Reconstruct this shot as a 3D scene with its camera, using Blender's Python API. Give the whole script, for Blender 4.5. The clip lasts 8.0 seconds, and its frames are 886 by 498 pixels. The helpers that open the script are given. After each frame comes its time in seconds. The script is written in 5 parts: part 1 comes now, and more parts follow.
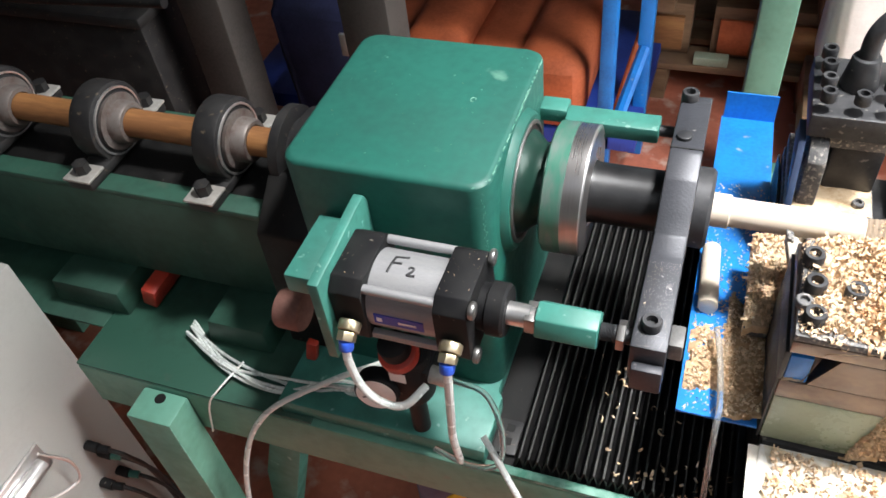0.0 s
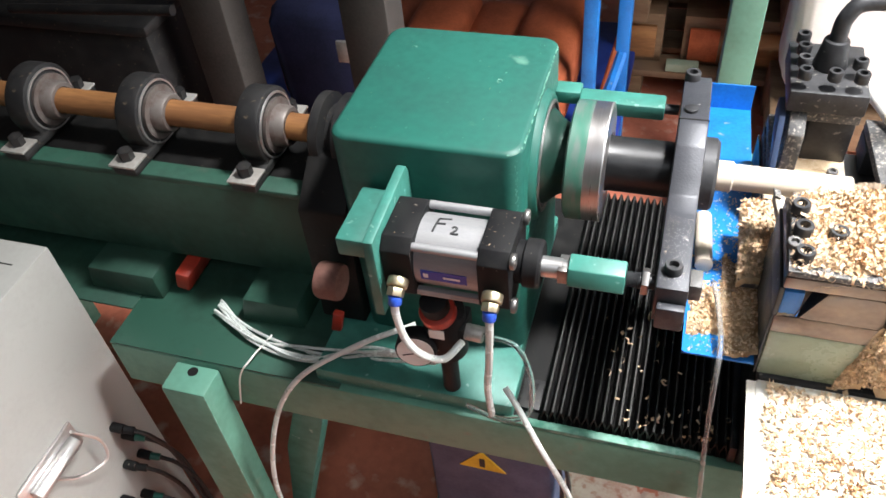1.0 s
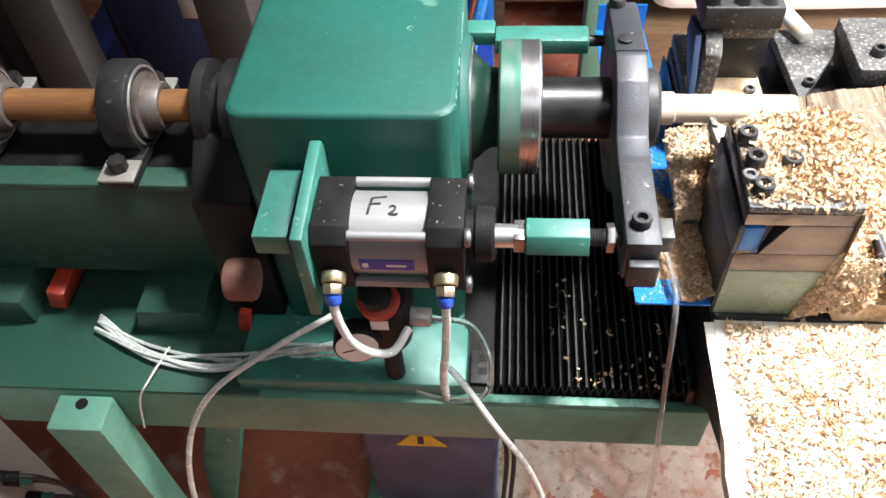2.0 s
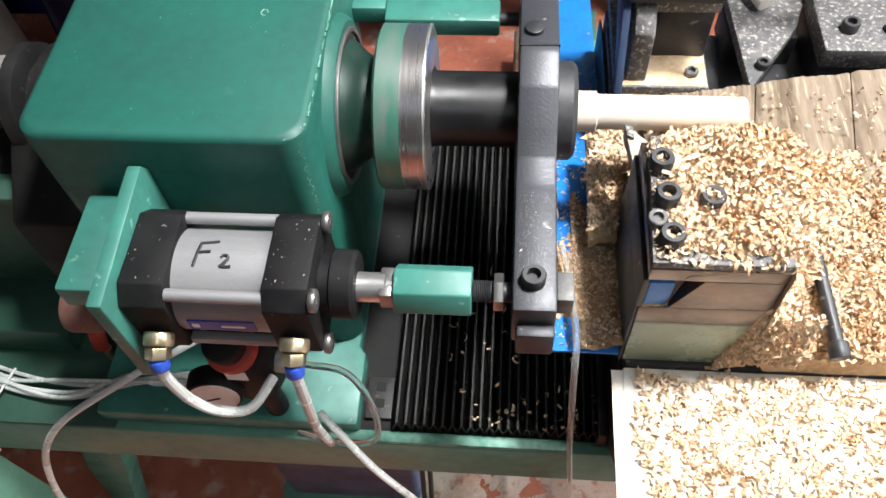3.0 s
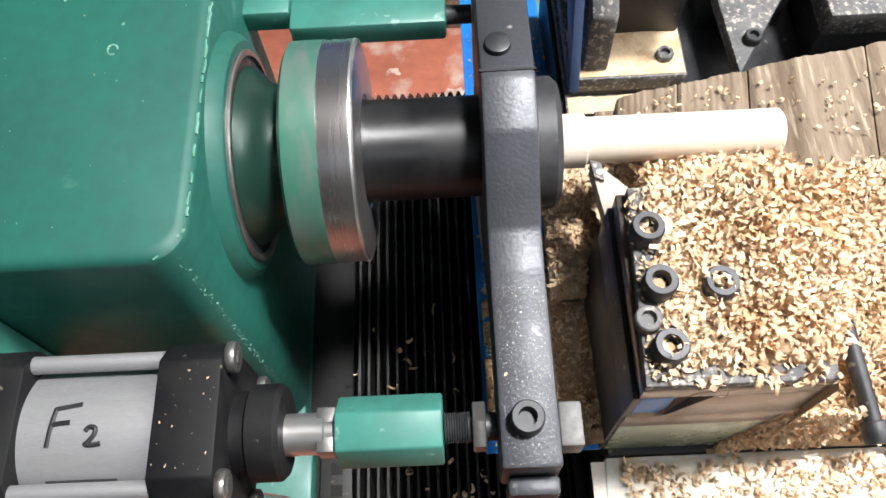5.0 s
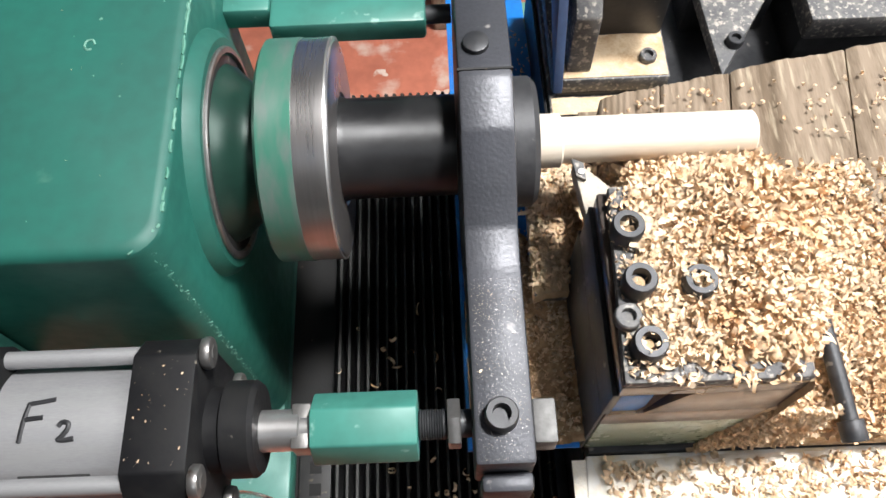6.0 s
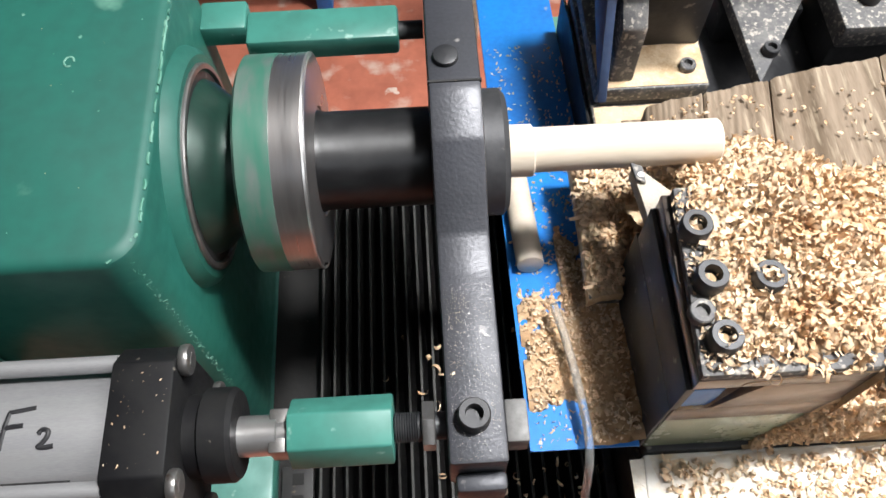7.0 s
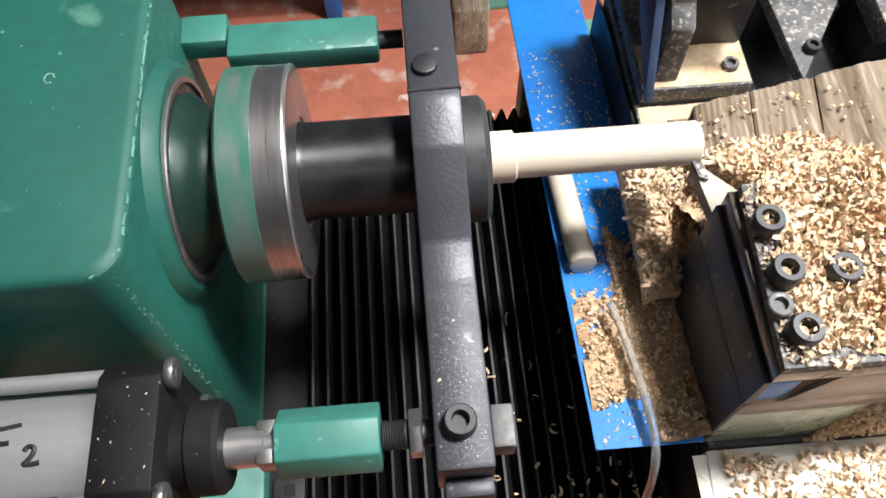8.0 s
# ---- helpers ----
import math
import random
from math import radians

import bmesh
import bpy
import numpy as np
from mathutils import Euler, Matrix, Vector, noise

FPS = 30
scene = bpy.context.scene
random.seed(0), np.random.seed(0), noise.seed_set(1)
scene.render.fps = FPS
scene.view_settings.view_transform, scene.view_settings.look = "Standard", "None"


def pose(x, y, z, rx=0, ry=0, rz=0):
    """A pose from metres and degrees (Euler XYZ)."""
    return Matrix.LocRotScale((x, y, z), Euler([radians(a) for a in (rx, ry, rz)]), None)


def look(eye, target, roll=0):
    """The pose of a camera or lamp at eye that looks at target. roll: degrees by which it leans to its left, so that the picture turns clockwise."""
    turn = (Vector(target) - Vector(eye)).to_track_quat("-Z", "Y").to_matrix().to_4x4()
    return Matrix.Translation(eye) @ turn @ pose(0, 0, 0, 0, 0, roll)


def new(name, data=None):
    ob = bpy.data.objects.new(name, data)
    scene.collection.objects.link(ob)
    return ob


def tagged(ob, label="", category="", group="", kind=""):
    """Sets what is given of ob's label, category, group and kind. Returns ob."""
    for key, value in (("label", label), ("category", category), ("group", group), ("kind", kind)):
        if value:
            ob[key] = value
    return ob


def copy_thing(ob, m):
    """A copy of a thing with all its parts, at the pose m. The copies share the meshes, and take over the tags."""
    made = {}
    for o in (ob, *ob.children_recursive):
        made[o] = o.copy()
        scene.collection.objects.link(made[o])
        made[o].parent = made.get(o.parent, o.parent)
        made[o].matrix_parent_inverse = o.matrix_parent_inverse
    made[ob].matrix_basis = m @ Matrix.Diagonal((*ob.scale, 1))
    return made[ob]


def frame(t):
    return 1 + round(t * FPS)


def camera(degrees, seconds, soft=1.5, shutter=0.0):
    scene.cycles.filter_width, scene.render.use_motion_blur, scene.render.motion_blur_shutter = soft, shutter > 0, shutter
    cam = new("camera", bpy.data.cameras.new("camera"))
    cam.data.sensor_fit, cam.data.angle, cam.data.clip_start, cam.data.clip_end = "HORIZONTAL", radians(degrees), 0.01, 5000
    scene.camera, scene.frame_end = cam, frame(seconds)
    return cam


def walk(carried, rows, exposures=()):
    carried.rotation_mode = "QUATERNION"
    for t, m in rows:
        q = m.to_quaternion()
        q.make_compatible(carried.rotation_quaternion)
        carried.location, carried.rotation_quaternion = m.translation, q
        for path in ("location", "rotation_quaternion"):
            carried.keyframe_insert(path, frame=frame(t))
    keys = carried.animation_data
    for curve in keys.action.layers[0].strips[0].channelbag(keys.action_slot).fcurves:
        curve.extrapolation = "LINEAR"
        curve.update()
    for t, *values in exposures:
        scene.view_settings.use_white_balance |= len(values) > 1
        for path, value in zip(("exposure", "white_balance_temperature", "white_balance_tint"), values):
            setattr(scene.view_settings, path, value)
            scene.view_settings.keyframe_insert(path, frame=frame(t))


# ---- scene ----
cam = camera(58.04, 8.0, soft=1.6)
PATH = [
    (0.0, 0.1371, -0.5290, 1.5595, 43.38, 5.58, 18.69),
    (0.5, 0.1830, -0.6397, 1.5907, 44.28, 5.75, 23.39),
    (1.0, 0.1052, -0.6614, 1.5826, 44.89, 4.62, 16.19),
    (1.5, -0.0097, -0.6333, 1.5633, 42.68, 4.56, 7.15),
    (1.7, -0.0174, -0.6112, 1.5507, 41.24, 2.80, 3.29),
    (2.8, 0.1289, -0.4032, 1.4928, 34.45, 2.54, 5.85),
    (3.0, 0.1290, -0.3587, 1.4824, 32.54, 2.65, 4.02),
    (3.5, 0.1055, -0.2688, 1.4527, 30.39, 2.82, -0.09),
    (4.0, 0.0989, -0.2096, 1.4247, 27.94, 2.17, -1.66),
    (4.5, 0.1144, -0.1736, 1.4075, 26.71, 1.95, -2.24),
    (5.0, 0.1420, -0.1454, 1.3930, 25.23, 2.16, -1.96),
    (5.2, 0.1501, -0.1381, 1.3913, 24.80, 1.92, -2.13),
    (6.5, 0.1297, -0.1596, 1.3971, 26.23, 0.97, -1.92),
    (7.0, 0.0912, -0.1638, 1.4011, 26.90, 0.84, -3.13),
    (7.5, 0.0625, -0.1635, 1.4015, 26.97, 0.95, -4.32),
    (8.0, 0.0383, -0.1653, 1.4033, 27.40, 0.92, -4.57),
]
walk(cam, [(t, pose(x, y, z, rx, ry, rz)) for t, x, y, z, rx, ry, rz in PATH], [(0.0, 0.22, 6400, 10), (1.0, 0.47, 6400, 10), (1.7, 0.50, 6400, 10), (2.8, 0.12, 6400, 10), (4.0, -0.12, 6400, 10), (5.2, -0.17, 6400, 10), (6.5, -0.22, 6400, 10), (8.0, -0.22, 6400, 10)])

# The machine's own zero is a cylinder nut, Z0 above the floor.
Z0 = 0.95
AX_Y, AX_Z = 0.160, -0.036          # spindle axis
SLIDE = [(0.0, -0.0511), (0.5, -0.0454), (1.0, -0.0401), (1.5, -0.0346), (1.7, -0.0325), (2.8, -0.0191), (3.5, -0.0117), (4.0, -0.0056),
         (4.5, 0.0), (5.0, 0.0068), (5.2, 0.0091), (5.6, 0.0132), (5.8, 0.0125), (6.1, -0.0035), (6.3, -0.0157), (6.5, -0.0283), (7.0, -0.0602), (7.5, -0.0890), (8.0, -0.1185)]

# ---- light ----
world = bpy.data.worlds.new("world")
scene.world = world
world.use_nodes = True
wn = world.node_tree.nodes
sky = wn.new("ShaderNodeTexSky")
sky.sky_type, sky.sun_disc, sky.sun_elevation, sky.sun_rotation = "NISHITA", False, radians(48), radians(80)
world.node_tree.links.new(sky.outputs[0], wn["Background"].inputs[0])
wn["Background"].inputs[1].default_value = 0.06


def area(name, eye, target, sx, sy, watts, colour):
    data = bpy.data.lights.new(name, "AREA")
    data.shape, data.size, data.size_y, data.energy, data.color = "RECTANGLE", sx, sy, watts, colour
    ob = new(name, data)
    ob.matrix_world = look(eye, target)
    return ob


area("daylight_doorway", (1.62, 0.20, 2.05), (0.55, 0.10, 0.85), 1.0, 1.0, 38, (1.0, 0.985, 0.965))
area("daylight_rooflight_high", (0.93, 0.36, 3.42), (0.27, 0.05, 0.9), 0.32, 0.32, 18.5, (1.0, 0.985, 0.965)).data.spread = radians(58)
# Low fill lamp, added to brighten the floor under the bed.
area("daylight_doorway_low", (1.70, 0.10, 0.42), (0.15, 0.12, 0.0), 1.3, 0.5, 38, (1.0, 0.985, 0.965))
# Unseen overhead lamp, added to fill the front faces and the floor.
area("daylight_rooflight", (0.60, -1.95, 3.42), (0.15, -0.10, 0.2), 0.9, 1.0, 11.5, (0.95, 0.98, 1.0))


# ---- materials ----
def material(name, base, other=None, rough=0.5, metal=0.0, scale=14.0, fine=160.0, bump=0.15, mix=(0.4, 0.68), rough_to=None, stretch=(1, 1, 1), third=None, third_at=(0.6, 0.66), island=0.0, coat=0.0, spec=0.5):
    m = bpy.data.materials.new(name)
    m.use_nodes = True
    n, l = m.node_tree.nodes, m.node_tree.links
    b = n["Principled BSDF"]
    other = other or tuple(c * 0.72 for c in base)
    co = n.new("ShaderNodeTexCoord")
    mp = n.new("ShaderNodeMapping")
    mp.inputs["Scale"].default_value = stretch
    l.new(co.outputs["Object"], mp.inputs[0])

    def nz(s, d):
        x = n.new("ShaderNodeTexNoise")
        x.inputs["Scale"].default_value, x.inputs["Detail"].default_value = s, d
        l.new(mp.outputs[0], x.inputs["Vector"])
        return x
    big, small = nz(scale, 5), nz(fine, 3)
    add = n.new("ShaderNodeMath")
    add.operation = "MULTIPLY_ADD"
    l.new(small.outputs[0], add.inputs[0])
    add.inputs[1].default_value = 0.35
    l.new(big.outputs[0], add.inputs[2])
    ramp = n.new("ShaderNodeMapRange")
    ramp.inputs[1].default_value, ramp.inputs[2].default_value = mix[0] + 0.17, mix[1] + 0.17
    l.new(add.outputs[0], ramp.inputs[0])
    mx = n.new("ShaderNodeMix")
    mx.data_type = "RGBA"
    mx.inputs[6].default_value, mx.inputs[7].default_value = (*base, 1), (*other, 1)
    l.new(ramp.outputs[0], mx.inputs[0])
    colour = mx.outputs[2]
    if third:
        t3 = nz(scale * 3.1, 6)
        r3 = n.new("ShaderNodeMapRange")
        r3.inputs[1].default_value, r3.inputs[2].default_value = third_at
        l.new(t3.outputs[0], r3.inputs[0])
        m3 = n.new("ShaderNodeMix")
        m3.data_type = "RGBA"
        l.new(r3.outputs[0], m3.inputs[0])
        l.new(colour, m3.inputs[6])
        m3.inputs[7].default_value = (*third, 1)
        colour = m3.outputs[2]
    if island:
        geo = n.new("ShaderNodeNewGeometry")
        hs = n.new("ShaderNodeHueSaturation")
        mr = n.new("ShaderNodeMapRange")
        mr.inputs[3].default_value, mr.inputs[4].default_value = 1 - island, 1 + island
        l.new(geo.outputs["Random Per Island"], mr.inputs[0])
        l.new(mr.outputs[0], hs.inputs["Value"])
        l.new(colour, hs.inputs["Color"])
        colour = hs.outputs[0]
    l.new(colour, b.inputs["Base Color"])
    rr = n.new("ShaderNodeMapRange")
    rr.inputs[3].default_value, rr.inputs[4].default_value = rough, rough_to if rough_to is not None else min(1, rough + 0.15)
    l.new(ramp.outputs[0], rr.inputs[0])
    l.new(rr.outputs[0], b.inputs["Roughness"])
    b.inputs["Metallic"].default_value = metal
    b.inputs["Specular IOR Level"].default_value = spec
    if coat:
        b.inputs["Coat Weight"].default_value, b.inputs["Coat Roughness"].default_value = coat, 0.25
    if bump:
        bp = n.new("ShaderNodeBump")
        bp.inputs["Strength"].default_value, bp.inputs["Distance"].default_value = bump, 0.002
        l.new(add.outputs[0], bp.inputs["Height"])
        l.new(bp.outputs[0], b.inputs["Normal"])
    return m


GREEN = material("green machine paint", (0.016, 0.114, 0.087), (0.010, 0.082, 0.063), 0.42, scale=6, fine=90, bump=0.16, rough_to=0.6, third=(0.10, 0.24, 0.18), third_at=(0.70, 0.80))
# Darker copy of the machine green; shade around the feed rail is in it.
GREEN_SHADED = material("green paint darkened for shade", (0.024, 0.080, 0.055), (0.016, 0.052, 0.036), 0.5, scale=7, fine=70, bump=0.2, third=(0.05, 0.08, 0.06), third_at=(0.64, 0.74))
GREEN_BED = material("green frame paint", (0.112, 0.275, 0.205), (0.082, 0.205, 0.150), 0.45, scale=7, fine=70, bump=0.2, third=(0.15, 0.22, 0.17), third_at=(0.64, 0.72))
TEAL = material("light green paint", (0.046, 0.198, 0.160), (0.034, 0.145, 0.116), 0.42, scale=20, fine=90, bump=0.12, third=(0.25, 0.42, 0.36), third_at=(0.66, 0.74))
OLIVE = material("pale olive paint", (0.32, 0.39, 0.29), (0.27, 0.33, 0.24), 0.2, scale=16, bump=0.05, rough_to=0.34)
BLUE = material("blue sheet paint", (0.012, 0.20, 0.62), (0.01, 0.13, 0.44), 0.4, scale=12, bump=0.1, third=(0.30, 0.33, 0.36), third_at=(0.70, 0.78))
BLUE_DARK = material("dark blue rack paint", (0.015, 0.05, 0.32), (0.01, 0.03, 0.2), 0.45, scale=8)
BLACK_METAL = material("blackened steel", (0.030, 0.031, 0.034), (0.055, 0.055, 0.058), 0.42, 0.35, scale=30, fine=220, bump=0.2, third=(0.20, 0.19, 0.17), third_at=(0.66, 0.72))
YOKE = material("dark grey hammered steel", (0.048, 0.050, 0.059), (0.032, 0.034, 0.040), 0.40, 0.25, scale=18, fine=420, bump=0.35, third=(0.24, 0.23, 0.22), third_at=(0.68, 0.74))
RUBBER = material("black rubber cloth", (0.006, 0.006, 0.006), (0.012, 0.0115, 0.011), 0.58, scale=40, bump=0.2, spec=0.25, third=(0.10, 0.085, 0.065), third_at=(0.70, 0.78))
# Lighter grey that paints the highlight along each fold's crest.
RUBBER_HIGHLIGHT = material("rubber fold crest with painted highlight", (0.044, 0.043, 0.041), (0.018, 0.018, 0.017), 0.5, scale=30, fine=200, bump=0.2, spec=0.35)
CAP_BLACK = material("black anodised aluminium", (0.007, 0.007, 0.008), (0.012, 0.012, 0.012), 0.55, 0.0, scale=40, fine=300, bump=0.1, spec=0.2, third=(0.18, 0.16, 0.13), third_at=(0.70, 0.75))
ALU = material("brushed grey aluminium", (0.36, 0.36, 0.365), (0.29, 0.29, 0.30), 0.45, 0.5, scale=10, fine=260, bump=0.05, stretch=(1, 6, 6))
CHROME = material("bright chromed steel", (0.66, 0.65, 0.64), (0.55, 0.54, 0.53), 0.30, 0.9, scale=20, bump=0.03)
STEEL = material("worn bare steel", (0.30, 0.29, 0.28), (0.19, 0.185, 0.18), 0.32, 0.85, scale=26, fine=200, bump=0.12, third=(0.12, 0.075, 0.05), third_at=(0.64, 0.74))
STEEL_DUSTY = material("dusty grey steel", (0.085, 0.085, 0.088), (0.17, 0.165, 0.16), 0.6, 0.3, scale=75, fine=420, bump=0.4, third=(0.38, 0.35, 0.31), third_at=(0.54, 0.66))
DISC_GREEN = material("worn green rim paint on steel", (0.055, 0.19, 0.135), (0.12, 0.19, 0.16), 0.33, 0.3, scale=34, fine=120, bump=0.03, stretch=(1, 0.3, 0.3), third=(0.17, 0.19, 0.18), third_at=(0.48, 0.80))
RIM_STEEL = material("polished turned steel", (0.50, 0.485, 0.48), (0.40, 0.38, 0.37), 0.25, 0.95, scale=40, fine=500, bump=0.05, stretch=(1, 0.05, 0.05))
BRASS = material("nickel plated brass", (0.55, 0.46, 0.29), (0.62, 0.56, 0.44), 0.3, 0.9, scale=40, bump=0.05)
WOOD = material("fresh turned pale wood", (0.64, 0.565, 0.475), (0.56, 0.475, 0.37), 0.62, scale=9, fine=160, bump=0.10, stretch=(0.35, 3, 3))
WOOD_RAW = material("orange-brown wooden bar", (0.34, 0.16, 0.055), (0.20, 0.085, 0.03), 0.5, scale=8, fine=90, bump=0.2, stretch=(0.4, 3, 3))
WOOD_OLD = material("old brown pallet timber", (0.22, 0.135, 0.075), (0.13, 0.075, 0.04), 0.8, scale=6, fine=80, bump=0.4, stretch=(0.4, 2, 3))
SAWDUST = material("pale wood sawdust", (0.60, 0.45, 0.29), (0.48, 0.32, 0.18), 0.9, scale=38, fine=420, bump=0.9, third=(0.64, 0.50, 0.33), third_at=(0.5, 0.64))
# Browner copy of the sawdust; the chute's shade is put into this colour.
SAWDUST_SHADED = material("brown sawdust with shade in its colour", (0.50, 0.345, 0.205), (0.38, 0.235, 0.125), 0.9, scale=34, fine=420, bump=0.9, third=(0.60, 0.44, 0.27), third_at=(0.54, 0.66))
SHAVING = material("curled wood shavings", (0.74, 0.58, 0.41), (0.63, 0.43, 0.255), 0.8, scale=9, bump=0.1, island=0.24, third=(0.58, 0.34, 0.165), third_at=(0.54, 0.74))
DUST_FELT = material("brown dusty bellows cloth", (0.225, 0.172, 0.122), (0.12, 0.087, 0.057), 0.85, scale=20, fine=240, bump=0.25, stretch=(3.2, 0.35, 1), third=(0.36, 0.30, 0.215), third_at=(0.56, 0.70))
PALE_SHEET = material("pale dusty sheet metal", (0.78, 0.765, 0.74), (0.68, 0.64, 0.57), 0.65, scale=12, fine=160, bump=0.2, third=(0.68, 0.56, 0.39), third_at=(0.5, 0.62))
GREY_PAINT = material("light grey cabinet paint", (0.33, 0.33, 0.31), (0.30, 0.30, 0.28), 0.45, scale=5, fine=120, bump=0.04)
FLOOR = material("worn red floor paint", (0.58, 0.19, 0.115), (0.42, 0.13, 0.078), 0.5, scale=5, fine=40, bump=0.2, third=(0.66, 0.46, 0.37), third_at=(0.55, 0.70))
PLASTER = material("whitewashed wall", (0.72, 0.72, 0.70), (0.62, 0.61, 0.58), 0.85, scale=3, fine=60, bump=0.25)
DARK_WALL = material("dark grey wall", (0.085, 0.08, 0.075), (0.055, 0.052, 0.05), 0.85, scale=3, fine=60, bump=0.25)
CONCRETE = material("grey ceiling concrete", (0.22, 0.22, 0.21), (0.16, 0.16, 0.155), 0.85, scale=3, fine=50)
SLEEVE = material("oiled black steel", (0.010, 0.010, 0.011), (0.018, 0.018, 0.019), 0.33, 0.2, scale=24, fine=220, bump=0.12)
CAST = material("dark cast iron", (0.017, 0.017, 0.018), (0.029, 0.028, 0.027), 0.5, 0.3, scale=30, bump=0.3, third=(0.13, 0.10, 0.07), third_at=(0.64, 0.74))
PLATE_PALE = material("pale zinc plate", (0.50, 0.49, 0.46), (0.38, 0.36, 0.33), 0.4, 0.5, scale=40, bump=0.1)
RED = material("red plastic", (0.46, 0.045, 0.025), (0.33, 0.03, 0.018), 0.4, scale=30)
ORANGE = material("orange woven sacks", (0.42, 0.095, 0.03), (0.27, 0.06, 0.018), 0.7, scale=10, fine=120, bump=0.5)
# The shadow on the idler roller is put into this dull colour.
ROLLER = material("brown-pink rubber darkened for shade", (0.20, 0.095, 0.075), (0.13, 0.06, 0.048), 0.7, scale=20)
HOLDER = material("dust caked bare steel", (0.44, 0.39, 0.32), (0.30, 0.27, 0.23), 0.7, 0.1, scale=60, fine=400, bump=0.4)
LITTER = material("trodden pinkish sawdust", (0.70, 0.55, 0.46), (0.60, 0.36, 0.27), 0.85, scale=16, fine=200, bump=0.5, third=(0.50, 0.22, 0.15), third_at=(0.54, 0.70))
KEY_STEEL = material("dull dark bare steel", (0.16, 0.158, 0.155), (0.11, 0.108, 0.105), 0.5, 0.5, scale=60, fine=300, bump=0.15)
BEARING_RING = material("greased pale steel", (0.17, 0.15, 0.138), (0.12, 0.088, 0.076), 0.5, 0.4, scale=40, fine=200, bump=0.1)
LABEL_BLUE = material("blue label print", (0.010, 0.035, 0.30), (0.012, 0.045, 0.36), 0.35, scale=40, bump=0)
WHITE = material("white enamel", (0.80, 0.79, 0.76), (0.72, 0.71, 0.68), 0.4, scale=30, bump=0.03)
INK = material("black marker ink", (0.010, 0.010, 0.012), (0.02, 0.02, 0.022), 0.5, scale=60, bump=0)
YELLOW = material("yellow warning sign", (0.72, 0.50, 0.02), (0.6, 0.40, 0.015), 0.45, scale=20, bump=0.02)
NAVY = material("dark blue motor casing", (0.045, 0.075, 0.15), (0.032, 0.052, 0.11), 0.45, scale=14)
BLUE_PLASTIC = material("blue push collar", (0.03, 0.10, 0.55), (0.02, 0.07, 0.42), 0.35, scale=60, bump=0)
BLUE_CLOTH = material("deep blue cloth", (0.006, 0.009, 0.045), (0.004, 0.006, 0.028), 0.85, scale=10, bump=0.4)
GREY_POST = material("dull grey column paint", (0.058, 0.054, 0.049), (0.036, 0.035, 0.032), 0.7, scale=6)
TUBE = material("milky clear plastic tube", (0.80, 0.84, 0.81), (0.74, 0.79, 0.76), 0.2, scale=30, bump=0)
TUBE.node_tree.nodes["Principled BSDF"].inputs["Transmission Weight"].default_value = 0.25
TUBE.node_tree.nodes["Principled BSDF"].inputs["IOR"].default_value = 1.35
CLEAR = material("clear plastic tube", (0.93, 0.95, 0.94), (0.88, 0.90, 0.89), 0.08, scale=30, bump=0)
CLEAR.node_tree.nodes["Principled BSDF"].inputs["Transmission Weight"].default_value = 0.86
CLEAR.node_tree.nodes["Principled BSDF"].inputs["IOR"].default_value = 1.35
NECK = material("dark oily green", (0.016, 0.048, 0.036), (0.012, 0.034, 0.026), 0.28, 0.2, scale=14, bump=0.08)
EDGE = material("worn pale green edge", (0.16, 0.33, 0.26), (0.05, 0.19, 0.135), 0.45, scale=45, bump=0.2)
# Shiny steel; the brown of reflected sawdust is put into its tint.
STEEL_REFLECT_TINT = material("steel tinted with brown reflections", (0.19, 0.155, 0.135), (0.13, 0.105, 0.095), 0.30, 0.85, scale=18, fine=160, bump=0.06, stretch=(0.7, 1, 1), third=(0.22, 0.17, 0.135), third_at=(0.58, 0.72))
DUST_COAT = material("film of pale dust on sheet metal", (0.76, 0.71, 0.63), (0.68, 0.59, 0.47), 0.85, scale=30, fine=420, bump=0.6, third=(0.76, 0.72, 0.66), third_at=(0.5, 0.64))
CABLE = material("black cable", (0.014, 0.014, 0.014), (0.025, 0.025, 0.025), 0.45, scale=40, bump=0)

# ---- builders ----
ORIGIN = {}


def thing(name, x, y, z, label, category, group="", kind=""):
    """An Empty at the base of a thing, in machine coordinates."""
    ob = new(name)
    ob.empty_display_size = 0.02
    ob.matrix_basis = pose(x, y, z + Z0)
    ORIGIN[ob.name] = Vector((x, y, z))
    return tagged(ob, label, category, group, kind)


def part(name, bm, mat, parent, label="", smooth=True):
    """A bmesh in machine coordinates as one mesh object under a thing or a part."""
    root = parent
    while root.parent:
        root = root.parent
    o = ORIGIN[root.name]
    bmesh.ops.translate(bm, verts=bm.verts[:], vec=-o)
    me = bpy.data.meshes.new(name)
    bm.to_mesh(me)
    bm.free()
    if smooth:
        me.shade_smooth()
        me.set_sharp_from_angle(angle=radians(32))
    me.materials.append(mat)
    ob = new(name, me)
    ob.parent = parent
    return tagged(ob, label)


def single(name, bm, mat, label, category, x=0.0, y=0.0, z=0.0, group="", kind="", smooth=True):
    """A thing of one mesh."""
    bmesh.ops.translate(bm, verts=bm.verts[:], vec=-Vector((x, y, z)))
    me = bpy.data.meshes.new(name)
    bm.to_mesh(me)
    bm.free()
    if smooth:
        me.shade_smooth()
        me.set_sharp_from_angle(angle=radians(32))
    me.materials.append(mat)
    ob = new(name, me)
    ob.matrix_basis = pose(x, y, z + Z0)
    ORIGIN[ob.name] = Vector((x, y, z))
    return tagged(ob, label, category, group, kind)


